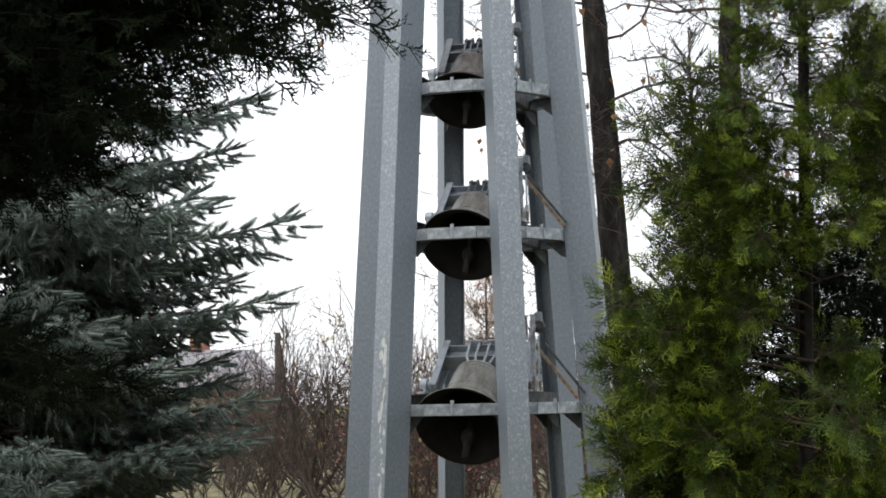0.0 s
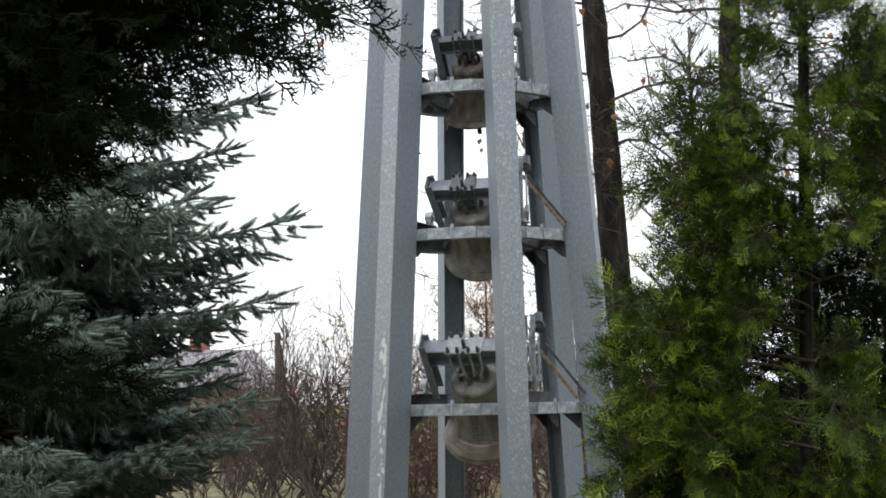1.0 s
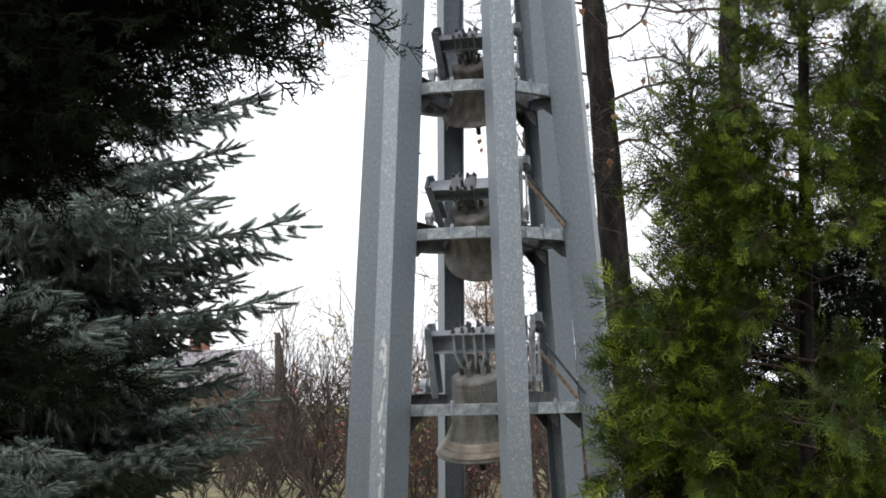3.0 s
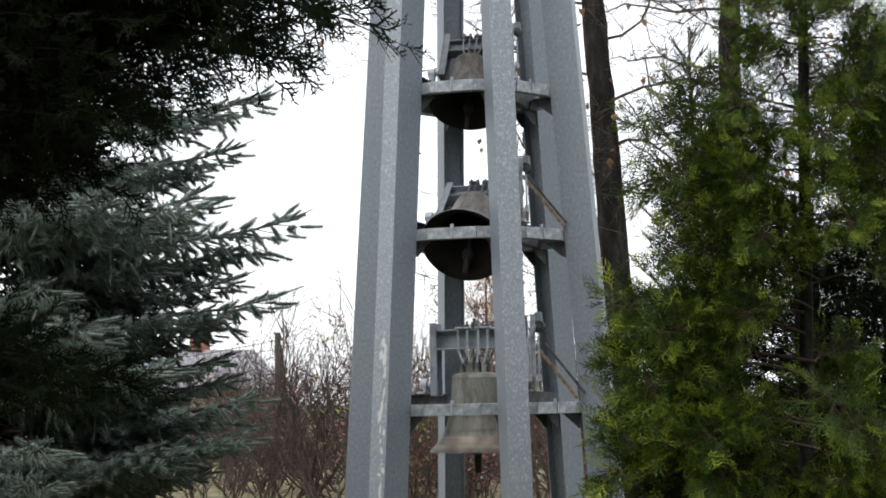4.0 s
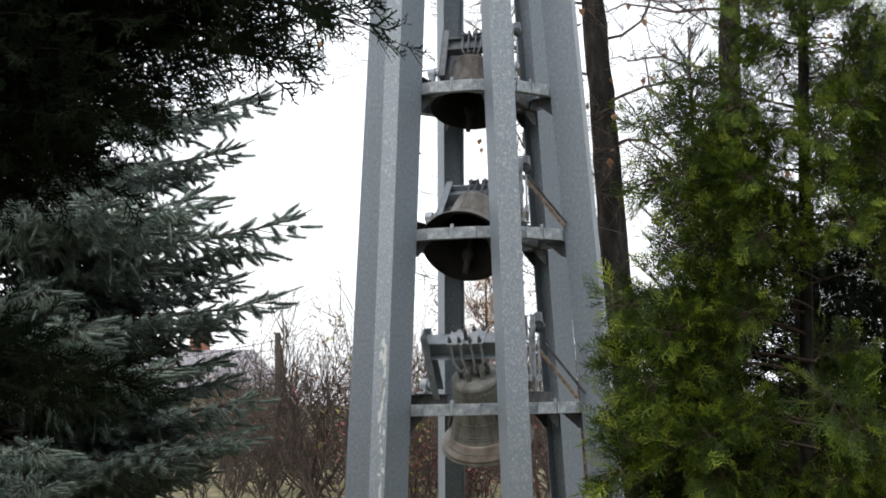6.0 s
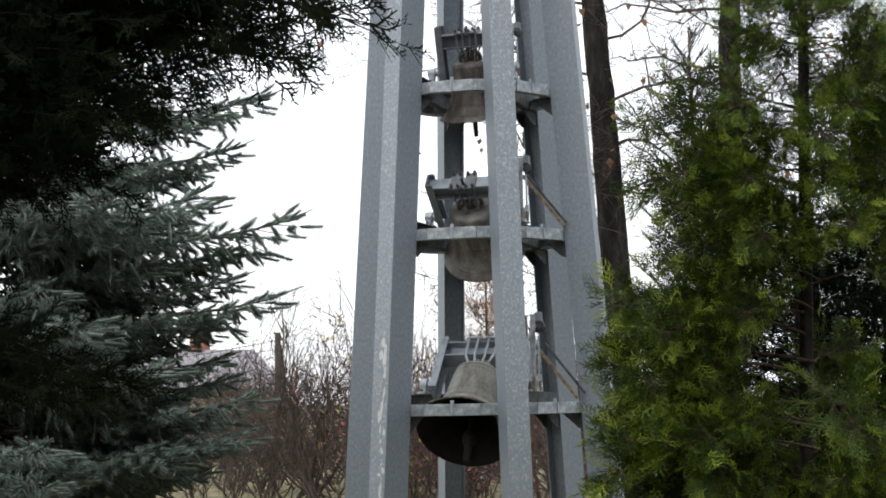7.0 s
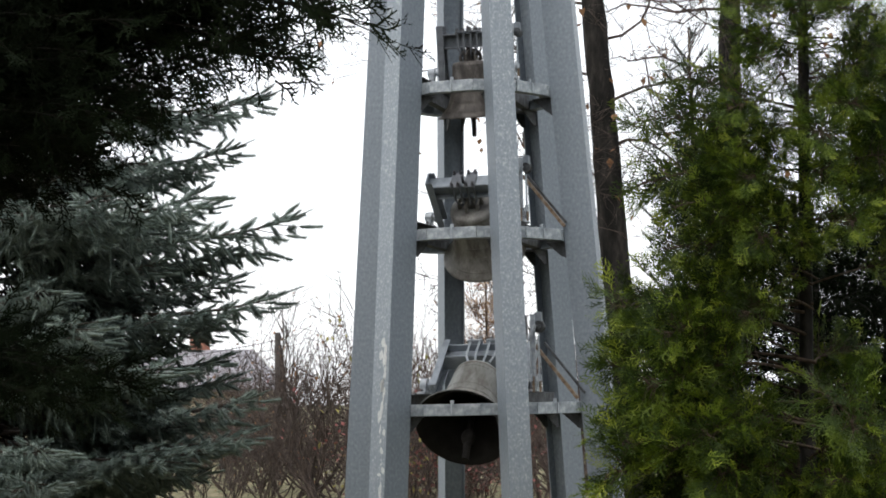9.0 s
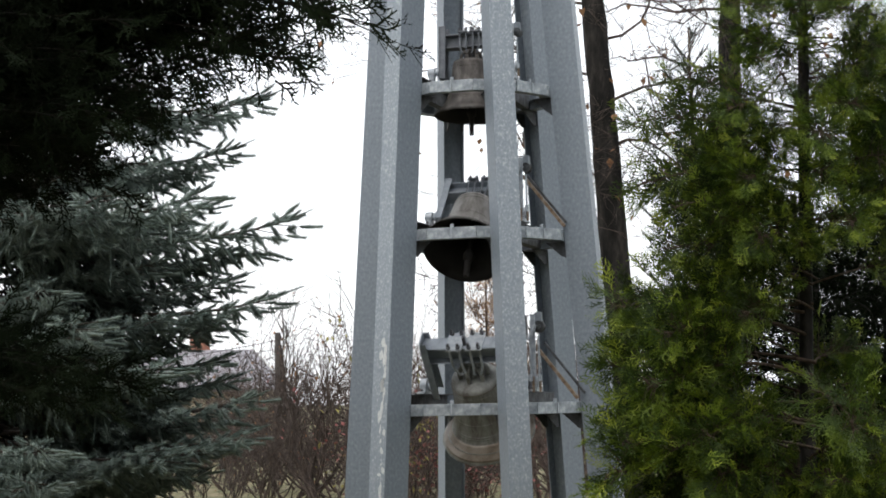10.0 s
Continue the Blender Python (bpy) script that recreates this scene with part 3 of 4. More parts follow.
def trunk(tree, pts, r0, r1, mat, sides=12, lumps=0.06):
    bm = bmesh.new()
    pts = [Vector(p) for p in pts]
    rows = []
    n = len(pts) * 4
    for j in range(n + 1):
        u = j / n * (len(pts) - 1)
        i = min(int(u), len(pts) - 2)
        c = pts[i].lerp(pts[i + 1], u - i)
        r = r0 + (r1 - r0) * j / n
        row = []
        for a in range(sides):
            th = 2 * math.pi * a / sides
            q = r * (1 + lumps * noise.noise((3 * math.cos(th), 3 * math.sin(th), 2 * c.z)) * 2 + (0.35 * max(0, 1 - c.z / 0.4) if c.z < 0.4 else 0))
            row.append(bm.verts.new((c.x + q * math.cos(th), c.y + q * math.sin(th), c.z)))
        rows.append(row)
    for p, q in zip(rows, rows[1:]):
        for a in range(sides):
            bm.faces.new((p[a], p[(a + 1) % sides], q[(a + 1) % sides], q[a]))
    bm.faces.new(rows[-1])
    return part("trunk", bm, mat, tree, smooth=True)


def blue_spruce():
    x0, y0 = -3.25, 12.3
    tree = thing("blue_spruce", pose(x0, y0, 0), "blue-grey spruce with layered drooping needle boughs", "tree")
    trunk(tree, [(0, 0, -0.1), (0.02, 0, 3), (0, 0, 6.4)], 0.15, 0.04, BARK_CONIFER)
    var = [spruce_branch(1.8, 11 + i) for i in range(5)]
    # boughs whose tips stand out: tip x, tip y, tip height
    for i, (tx, ty, tz) in enumerate(((-1.13, 12.0, 3.74), (-1.34, 12.0, 3.38), (-0.89, 12.0, 2.87), (-1.30, 12.1, 2.47), (-1.01, 11.9, 2.33), (-1.43, 12.0, 1.94), (-1.38, 12.1, 1.80), (-1.19, 11.9, 1.66),
                                      (-1.18, 11.8, 1.43), (-1.39, 11.6, 1.35), (-1.52, 10.9, 2.94), (-2.09, 10.8, 2.84), (-2.14, 10.6, 2.15), (-1.92, 10.8, 1.88), (-1.62, 11.1, 1.88), (-2.48, 10.6, 1.41),
                                      (-2.46, 10.5, 1.20), (-1.78, 11.2, 1.35), (-1.62, 11.3, 1.29), (-1.90, 10.7, 2.95), (-2.49, 10.7, 2.37), (-1.58, 11.8, 1.17), (-1.82, 11.9, 1.71), (-1.47, 11.9, 2.12),
                                      (-1.68, 11.5, 2.18), (-2.44, 10.5, 2.91), (-1.39, 12.2, 2.68), (-1.51, 12.3, 3.01), (-1.60, 12.4, 3.27), (-1.75, 11.6, 2.55), (-1.7, 12.0, 2.82))):
        dx, dy = tx - x0, ty - y0
        length = math.hypot(dx, dy)
        put_branch(tree, var, i % 5, (0, 0, tz + 0.035 * length), math.atan2(dy, dx), 0.0, length * 0.975, rng.normal(0, 0.12))
    # coarse inner boughs, coloured near-black as the crown's inner shade
    fill = [spruce_branch(1.6, 21 + i, STUBS, SHADE_TWIGS, SHADE_TWIGS) for i in range(4)]
    n = 0
    z = 0.3
    while z < 5.8:
        spread = min(1.85, 0.42 * (6.5 - z))
        for j in range(9 if z < 4.2 else 5):
            a = 2.399 * n + rng.normal(0, 0.15)
            n += 1
            if math.cos(a) < -0.25 and n % 3 or math.sin(a) > 0.7 and n % 2:
                continue
            fine = n % 8 == 0 and math.sin(a) < 0.3 and math.cos(a) > -0.15 and z < 4.0
            length = spread * rng.uniform(0.85, 1.05) * (0.85 if fine else 0.72 if z > 2.3 else 0.66)
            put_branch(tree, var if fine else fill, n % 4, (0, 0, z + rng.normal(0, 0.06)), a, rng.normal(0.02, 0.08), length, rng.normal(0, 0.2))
        z += 0.24


blue_spruce()


def fan(seed, size=0.17, step=0.0135, wide=0.0056):
    """A flat feathery spray along x, made of narrow scale-leaf ribbons."""
    r = np.random.default_rng(seed)
    v, f = [], []

    def ribbon(p, d, length, wide, bend):
        d = d / np.linalg.norm(d)
        s = np.array([-d[1], d[0], 0.0]) * wide / 2
        q = p + d * length + np.array([0, 0, bend * length])
        n = len(v)
        if length < 0.03:
            v.extend([p - s, p + s, q])
            f.append((n, n + 1, n + 2))
        else:
            v.extend([p - s, p + s, q + s * 0.45, q - s * 0.45])
            f.extend([(n, n + 1, n + 2), (n, n + 2, n + 3)])

    ribbon(np.zeros(3), np.array([1, 0, 0.0]), size, wide, -0.12)
    k, x = 0, 0.02
    while x < size * 0.96:
        side = 1 if k % 2 else -1
        reach = (0.075 * (1 - x / size) ** 0.7 + 0.018) * r.uniform(0.75, 1.2)
        a = radians(r.uniform(22, 58)) * side
        d = np.array([math.cos(a), math.sin(a), r.normal(-0.05, 0.28)])
        p = np.array([x, 0, -0.12 * x * x / size])
        ribbon(p, d, reach, wide, r.normal(-0.1, 0.1))
        y = 0.014
        kk = 0
        while y < reach * 0.9:
            b = a + radians(r.uniform(18, 55)) * (1 if kk % 2 else -1)
            ribbon(p + d * y, np.array([math.cos(b), math.sin(b), r.normal(0, 0.3)]), r.uniform(0.014, 0.029), wide, 0)
            y += step * 0.85
            kk += 1
        x += step
        k += 1
    return np.array(v), np.array(f)


WIDE_FANS = [fan(35, 0.12, 0.018, 0.0085), fan(36, 0.13, 0.018, 0.0085), fan(37, 0.15, 0.019, 0.009), fan(38, 0.10, 0.017, 0.0085)]
SHADE_FANS = [fan(45, 0.15, 0.026, 0.015), fan(46, 0.17, 0.027, 0.015), fan(47, 0.19, 0.028, 0.016), fan(48, 0.14, 0.026, 0.015)]
SHORT_FANS = [fan(41, 0.11, 0.017, 0.008), fan(42, 0.09, 0.016, 0.008), fan(43, 0.13, 0.018, 0.008), fan(44, 0.08, 0.016, 0.008)]


def cypress_branch(length, seed, mat, sprays=1.0, lift=0.5, droop=0.25, fans=SHORT_FANS, deep=0.75, broad=0.42):
    """A limb along +x, hung with flat sprays."""
    r = np.random.default_rng(seed)
    leaves, limb, wood = Heap(), Heap(), Heap()
    t = np.linspace(0, 1, 10)
    axis = np.stack([length * t, 0.06 * length * np.sin(4 * t + seed), length * (lift * t * 0.35 - droop * t ** 2.5)], axis=1)
    limb.twig(axis, 0.010 * length, 0.002, 5)

    def at(s):
        return np.array([np.interp(s, t, axis[:, k]) for k in range(3)])

    def put(p, d):
        m = frames_for(d, (r.normal(0, 1), r.normal(0, 1), 0.45))
        v, f = fans[r.integers(0, 4)]
        leaves.add(p + (v * r.uniform(0.75, 1.15)) @ m.T, f)

    s = 0.2
    while s < 0.99:
        p = at(s)
        d0 = at(min(1, s + 0.03)) - at(s - 0.03)
        d0 = d0 / np.linalg.norm(d0)
        for side in (-1, 1):
            reach = (0.08 + broad * (1 - s) ** 0.8) * length * r.uniform(0.5, 1.1)
            a = radians(r.uniform(30, 60)) * side
            out = r.normal(0, 1, 3) * np.array([0.5, 1.0, deep])
            out = out / np.linalg.norm(out)
            d = d0 * math.cos(a) + out * abs(math.sin(a)) + np.array([0, 0, 0.12])
            steps = max(1, int(reach / (0.075 / sprays)))
            q = [p + d * reach * k / steps for k in range(steps + 1)]
            wood.twig([q[0], q[-1]], 0.004, 0.0015, 3)
            for k in range(1, steps + 1):
                put(q[k], d + np.array([r.normal(0, 0.3), r.normal(0, 0.3), r.normal(-0.12, 0.3)]))
        s += 0.085 / length / sprays
    put(at(0.97), at(1.0) - at(0.95))
    put(at(0.9), at(1.0) - at(0.9) + np.array([0, 0.03, 0.02]))
    return leaves.mesh("foliage", mat), limb.mesh("branch", BARK), length, wood.mesh("twigs", SHADE_TWIGS)


def frond(seed, size):
    """A flat arching frond along x: alternate side sprays, each feathered with short scale-leaf twigs."""
    r = np.random.default_rng(seed)
    v, f = [], []

    def ribbon(p, d, length, wide, lift=0.0):
        d = d / np.linalg.norm(d)
        s = np.array([-d[1], d[0], 0.15]) * wide / 2
        q = p + d * length + np.array([0, 0, lift * length])
        n = len(v)
        v.extend([p - s, p + s, q])
        f.append((n, n + 1, n + 2))
        return d

    def spine(u):
        return np.array([size * u, 0.05 * size * math.sin(2.5 * u + seed), size * (0.10 * u - 0.36 * u * u + 0.14 * u ** 4)])

    for k in range(4):
        a, b = spine(k / 4), spine((k + 1) / 4)
        ribbon(a, b - a, np.linalg.norm(b - a) * 1.2, 0.007)
    k, u = 0, 0.1
    while u < 0.97:
        side = 1 if k % 2 else -1
        reach = size * (0.46 * (1 - u) ** 0.75 + 0.09) * r.uniform(0.7, 1.15)
        a = radians(r.uniform(28, 50)) * side
        p = spine(u)
        d = ribbon(p, np.array([math.cos(a), math.sin(a), r.normal(-0.08, 0.16)]), reach, 0.0075)
        y, kk = 0.022, 0
        while y < reach * 0.95:
            b = a + radians(r.uniform(25, 48)) * (1 if kk % 2 else -1)
            ribbon(p + d * y, np.array([math.cos(b), math.sin(b), r.normal(0, 0.2)]), r.uniform(0.020, 0.040), 0.0082, 0.1)
            y += 0.0125
            kk += 1
        u += 0.0185 / size
        k += 1
    return np.array(v), np.array(f)


FRONDS = [frond(131 + i, 0.105 + 0.02 * i) for i in range(5)]


def frond_branch(length, seed, count, young):
    """An ascending limb along +x whose side twigs carry fronds that arch over and hang at the tips."""
    r = np.random.default_rng(seed)
    leaves, fresh, limb, wood = Heap(), Heap(), Heap(), Heap()
    t = np.linspace(0, 1, 10)
    axis = np.stack([length * t, 0.06 * length * np.sin(4 * t + seed), length * (0.22 * t - 0.20 * t ** 2.5)], axis=1)
    limb.twig(axis, 0.010 * length, 0.002, 5)

    def at(s):
        return np.array([np.interp(s, t, axis[:, k]) for k in range(3)])

    def put(p, d, outer):
        v, f = FRONDS[r.integers(0, 5)]
        m = frames_for(d, (r.normal(0, 0.55), r.normal(0, 0.55), 0.8))
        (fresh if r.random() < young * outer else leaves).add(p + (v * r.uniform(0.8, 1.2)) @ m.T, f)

    for k in range(count):
        s = 0.34 + 0.64 * (k + r.random()) / count
        p, d0 = at(s), at(min(1, s + 0.03)) - at(s - 0.03)
        d0 = d0 / np.linalg.norm(d0)
        reach = (0.05 + 0.34 * (1 - s) ** 0.7) * length * r.uniform(0.55, 1.15)
        a = r.uniform(0, 2 * math.pi)
        d = d0 * r.uniform(0.5, 1.0) + np.array([0, math.cos(a), 0.75 * math.sin(a) + 0.15])
        d = d / np.linalg.norm(d)
        q = p + d * reach
        wood.twig([p, (p + q) / 2 + np.array([0, 0, 0.02]), q], 0.004, 0.0015, 3)
        put(q, d + np.array([0, 0, r.normal(0.15, 0.3)]), 1.0)
        put(p + d * reach * 0.6, d + r.normal(0, 0.4, 3) - np.array([0, 0, 0.35]), 0.45)
        if reach > 0.16:
            put(p + d * reach * 0.3, d + r.normal(0, 0.5, 3) - np.array([0, 0, 0.5]), 0.0)
    put(at(0.97), at(1.0) - at(0.93), 1.0)
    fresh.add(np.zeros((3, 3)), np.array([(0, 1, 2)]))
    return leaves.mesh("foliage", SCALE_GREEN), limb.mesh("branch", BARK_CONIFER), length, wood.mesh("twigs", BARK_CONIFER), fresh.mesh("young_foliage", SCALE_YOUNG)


def arborvitae():
    x0, y0 = 2.1, 10.3
    tree = thing("arborvitae", pose(x0, y0, 0), "green arborvitae with feathery flat sprays and open crown", "tree")
    trunk(tree, [(-0.04, 0, -0.1), (0, 0, 1.8), (0.06, 0, 3.9), (0.10, 0, 5.2)], 0.055, 0.018, BARK)
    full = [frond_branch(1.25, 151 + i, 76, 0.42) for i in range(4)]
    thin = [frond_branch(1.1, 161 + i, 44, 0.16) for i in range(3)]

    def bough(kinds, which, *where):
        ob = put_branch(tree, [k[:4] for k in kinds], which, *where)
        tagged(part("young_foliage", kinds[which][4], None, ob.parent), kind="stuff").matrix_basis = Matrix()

    # boughs that stand out toward the tower: tip x, tip y, tip height
    for i, (tx, ty, tz) in enumerate(((0.93, 10.2, 2.10), (0.92, 10.1, 1.80), (0.88, 10.3, 1.45), (0.84, 10.0, 1.15), (1.22, 9.9, 2.42), (1.12, 10.2, 2.85), (1.12, 10.4, 3.2), (1.25, 9.9, 2.65), (1.1, 9.6, 1.7), (1.2, 9.5, 1.3))):
        dx, dy = tx - x0, ty - y0
        bough(full if tz < 2.5 else thin, i % (4 if tz < 2.5 else 3), (0.03, 0, tz - 0.03), math.atan2(dy, dx), 0.0, math.hypot(dx, dy), rng.normal(0, 0.5))
    z, n = 0.5, 0
    while z < 4.9:
        spread = float(np.interp(z, [2.15, 2.45, 3.1, 3.9, 4.6], [1.22, 0.96, 0.9, 0.58, 0.3]))
        for j in range(8):
            a = n * 2.399 + rng.normal(0, 0.25)
            n += 1
            back = math.sin(a) > 0.45
            east = math.cos(a) > -0.2
            if z > (3.5 if math.cos(a) > 0.1 else 3.15):      # the crown thins out upward
                if n % 3 == 0 and not back:
                    bough(thin, n % 3, (0.02 * z, 0, z - 0.12), a, rng.normal(0.2, 0.15), spread * rng.uniform(0.75, 1.1), rng.normal(0, 0.6))
                elif n % 3 == 1:
                    bough(thin, n % 3, (0.02 * z, 0, z - 0.12), a, rng.normal(0.2, 0.15), spread * rng.uniform(0.6, 0.9), rng.normal(0, 0.6))
                continue
            if back and n % 3 or (math.cos(a) > -0.3 and 1.25 < z < 2.45 and n % 9):
                continue
            kinds = thin if east and z > 1.25 and n % 2 else full
            bough(kinds, n % len(kinds), (0.02 * z, 0, z - 0.12), a, rng.normal(0.08, 0.1), spread * rng.uniform(0.68, 1.0), rng.normal(0, 0.6))
        z += 0.17
    for i in range(18):                        # short inner boughs of the crown
        bough(thin, i % 3, (0.07, 0, 2.6 + 0.075 * i), 2.399 * i, rng.normal(0.1, 0.15), rng.uniform(0.45, 0.68), rng.normal(0, 0.6))
    # hanging boughs on the sunny side of the crown
    for i, (a, z, length) in enumerate(((-0.75, 3.45, 0.75), (-0.6, 3.2, 0.72), (-0.9, 3.65, 0.62), (-0.35, 3.3, 0.7), (-0.2, 3.7, 0.6), (-0.5, 2.85, 0.7), (-0.15, 3.05, 0.68), (-0.6, 3.85, 0.55), (0.3, 3.35, 0.7))):
        bough(full, i % 4, (0.07, 0, z), a, -0.25, length, rng.normal(0, 0.3))


arborvitae()


# Added backing trees: the dark behind the arborvitae is painted as near-black foliage.
def shaded_evergreen():
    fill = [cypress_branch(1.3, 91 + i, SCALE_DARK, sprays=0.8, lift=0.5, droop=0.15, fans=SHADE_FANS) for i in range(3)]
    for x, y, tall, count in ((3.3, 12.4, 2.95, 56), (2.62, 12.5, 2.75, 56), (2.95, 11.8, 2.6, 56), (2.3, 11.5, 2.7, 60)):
        tree = thing("shaded_evergreen", pose(x, y, 0), "low dense evergreen added behind the arborvitae, deep shade in its near-black foliage", "tree", "evergreens behind the arborvitae")
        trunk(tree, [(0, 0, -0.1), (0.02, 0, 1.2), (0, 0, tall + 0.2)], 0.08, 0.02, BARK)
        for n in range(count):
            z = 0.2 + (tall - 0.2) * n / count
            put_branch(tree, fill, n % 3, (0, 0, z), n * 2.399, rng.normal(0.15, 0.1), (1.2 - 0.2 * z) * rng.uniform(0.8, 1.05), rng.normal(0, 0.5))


shaded_evergreen()


def young_conifer():
    """A slim conifer with steep, sparse needle shoots."""
    tall = 5.1
    tree = thing("young_conifer", pose(2.38, 16.6, 0), "slim grey-green young conifer with steep sparse shoots", "tree")
    trunk(tree, [(0, 0, -0.1), (0.02, 0, 2.5), (0, 0, tall)], 0.05, 0.008, BARK_CONIFER)
    r = np.random.default_rng(77)
    for i in range(46):
        z = 1.6 + (tall - 1.7) * i / 46
        length = 0.18 + 0.26 * (tall - z)
        a = 2.399 * i
        needles, limb = Heap(), Heap()
        d = np.array([math.cos(a) * 0.75, math.sin(a) * 0.75, 0.8])
        d = d / np.linalg.norm(d)
        p = np.array([0, 0, z])
        limb.twig([p, p + d * length], 0.008, 0.003, 4)
        for k in range(int(length / 0.11)):
            q = p + d * (0.05 + 0.11 * k)
            for e in (0.0, 0.7, -0.7):
                t = d + np.array([-d[1] * e, d[0] * e, 0.25 * r.random()]) + r.normal(0, 0.12, 3)
                v, f = SHOOTS[3]
                needles.add(q + v * r.uniform(0.7, 1.0) @ frames_for(t).T, f)
        w = part("branch", limb.mesh("branch", TWIG_BARK), None, tree)
        if needles.v:
            tagged(part("foliage", needles.mesh("needles", NEEDLE_DARK), None, w), kind="stuff")


young_conifer()


def dark_evergreen():
    x0, y0 = -2.55, 7.4
    tree = thing("dark_evergreen", pose(x0, y0, 0), "evergreen with overhanging boughs, backlit shade put into nearly black foliage", "tree")
    trunk(tree, [(0, 0, -0.1), (0.05, 0, 2.2), (0.1, 0, 4.8)], 0.13, 0.04, BARK)
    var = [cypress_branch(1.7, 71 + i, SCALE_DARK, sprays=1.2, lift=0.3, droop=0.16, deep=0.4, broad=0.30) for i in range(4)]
    n = 0
    # long boughs that reach across the opening
    for tx, ty, tz in ((-0.28, 7.2, 3.21), (-0.17, 7.2, 3.10), (-0.48, 7.3, 3.04), (-0.50, 7.1, 2.94), (-0.69, 7.2, 3.03), (-0.90, 7.4, 2.99), (-0.92, 7.1, 2.90), (-0.95, 7.0, 2.77),
                       (-1.04, 7.2, 2.85), (-1.12, 7.0, 2.71), (-1.26, 6.9, 2.62), (-1.40, 6.7, 2.60), (-1.6, 6.7, 2.58), (-0.43, 7.5, 3.23), (-0.61, 7.4, 3.17), (-0.79, 7.2, 3.11),
                       (-0.36, 7.2, 3.25), (-1.28, 6.6, 2.68), (-1.45, 6.5, 2.64), (-1.5, 6.9, 2.62), (-1.65, 6.7, 2.7), (-1.35, 6.6, 2.9), (-1.15, 7.3, 2.76),
                       (-1.21, 7.4, 1.66), (-1.36, 7.2, 1.74), (-1.32, 7.2, 1.55), (-1.50, 6.9, 1.72), (-1.61, 6.8, 1.63), (-1.2, 7.6, 1.62), (-1.45, 7.0, 1.60)):
        dx, dy = tx - x0, ty - y0
        length = math.hypot(dx, dy) * 0.93
        put_branch(tree, var, n % 4, (0.04, 0, tz + 0.09 * length), math.atan2(dy, dx), 0.0, length, rng.normal(0, 0.2))
        n += 1
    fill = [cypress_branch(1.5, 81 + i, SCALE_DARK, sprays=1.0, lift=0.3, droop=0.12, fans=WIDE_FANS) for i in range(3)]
    z = 2.6
    while z < 3.45:
        for j in range(9):
            a = n * 2.399 + rng.normal(0, 0.2)
            if math.cos(a) < -0.4 and n % 2:
                n += 1
                continue
            if n % 4 == 0 or math.sin(a) < -0.5:
                put_branch(tree, var, n % 4, (0.04, 0, z), a, rng.normal(0.02, 0.06), (1.06 + 0.7 * (z - 2.6)) * rng.uniform(0.8, 1.0), rng.normal(0, 0.4))
            else:
                put_branch(tree, fill, n % 3, (0.04, 0, z), a, rng.normal(0.02, 0.06), (1.06 + 0.7 * (z - 2.6)) * rng.uniform(0.85, 1.05), rng.normal(0, 0.4))
            n += 1
        z += 0.12


dark_evergreen()


# ---- bare wood
def bare_twigs(heap, p, d, length, radius, depth, r, leaves=None, leaf_odds=0.0, spread=0.55, curl=0.22, up=0.08, kids=(3, 5), leaf=(0.03, 0.06)):
    n = 5 if depth > 1 else 3 if depth else 2
    pts = [np.array(p, float)]
    d = d / np.linalg.norm(d)
    for i in range(n):
        d = d + r.normal(0, curl, 3) * 0.55 + np.array([0, 0, up])
        d = d / np.linalg.norm(d)
        pts.append(pts[-1] + d * length / n)
    heap.twig(pts, radius, radius * 0.45, 5 if radius > 0.012 else 3)
    if depth == 0:
        if leaves is not None and r.random() < leaf_odds:
            q = pts[-1]
            m = frames_for(r.normal(0, 1, 3) + np.array([0, 0, -0.6]))
            s = r.uniform(*leaf)
            v = np.array([(0, 0, 0), (0.5, 0.34, 0.08), (1, 0, -0.1), (0.5, -0.34, 0.06)]) * s
            leaves.add(q + v @ m.T, np.array([(0, 1, 2), (0, 2, 3)]))
        return
    for _ in range(r.integers(*kids)):
        k = r.integers(1, n + 1)
        e = d + r.normal(0, spread, 3)
        bare_twigs(heap, pts[k], e, length * r.uniform(0.5, 0.8), max(radius * 0.52, 0.0042), depth - 1, r, leaves, leaf_odds, spread, curl, up, kids, leaf)


def shrub_variant(seed, leaf_odds, height=2.2, stems=7):
    r = np.random.default_rng(seed)
    wood, leaves = Heap(), Heap()
    for _ in range(stems):
        a = r.uniform(0, 2 * math.pi)
        d = np.array([math.cos(a) * 0.55, math.sin(a) * 0.55, 1.0])
        bare_twigs(wood, (0.18 * math.cos(a), 0.18 * math.sin(a), -0.05), d, height * r.uniform(0.45, 0.65), 0.017, 3, r, leaves, leaf_odds, 0.55, 0.40, 0.12, (3, 5), (0.03, 0.06) if leaf_odds < 0.5 else (0.055, 0.095))
    return wood, leaves


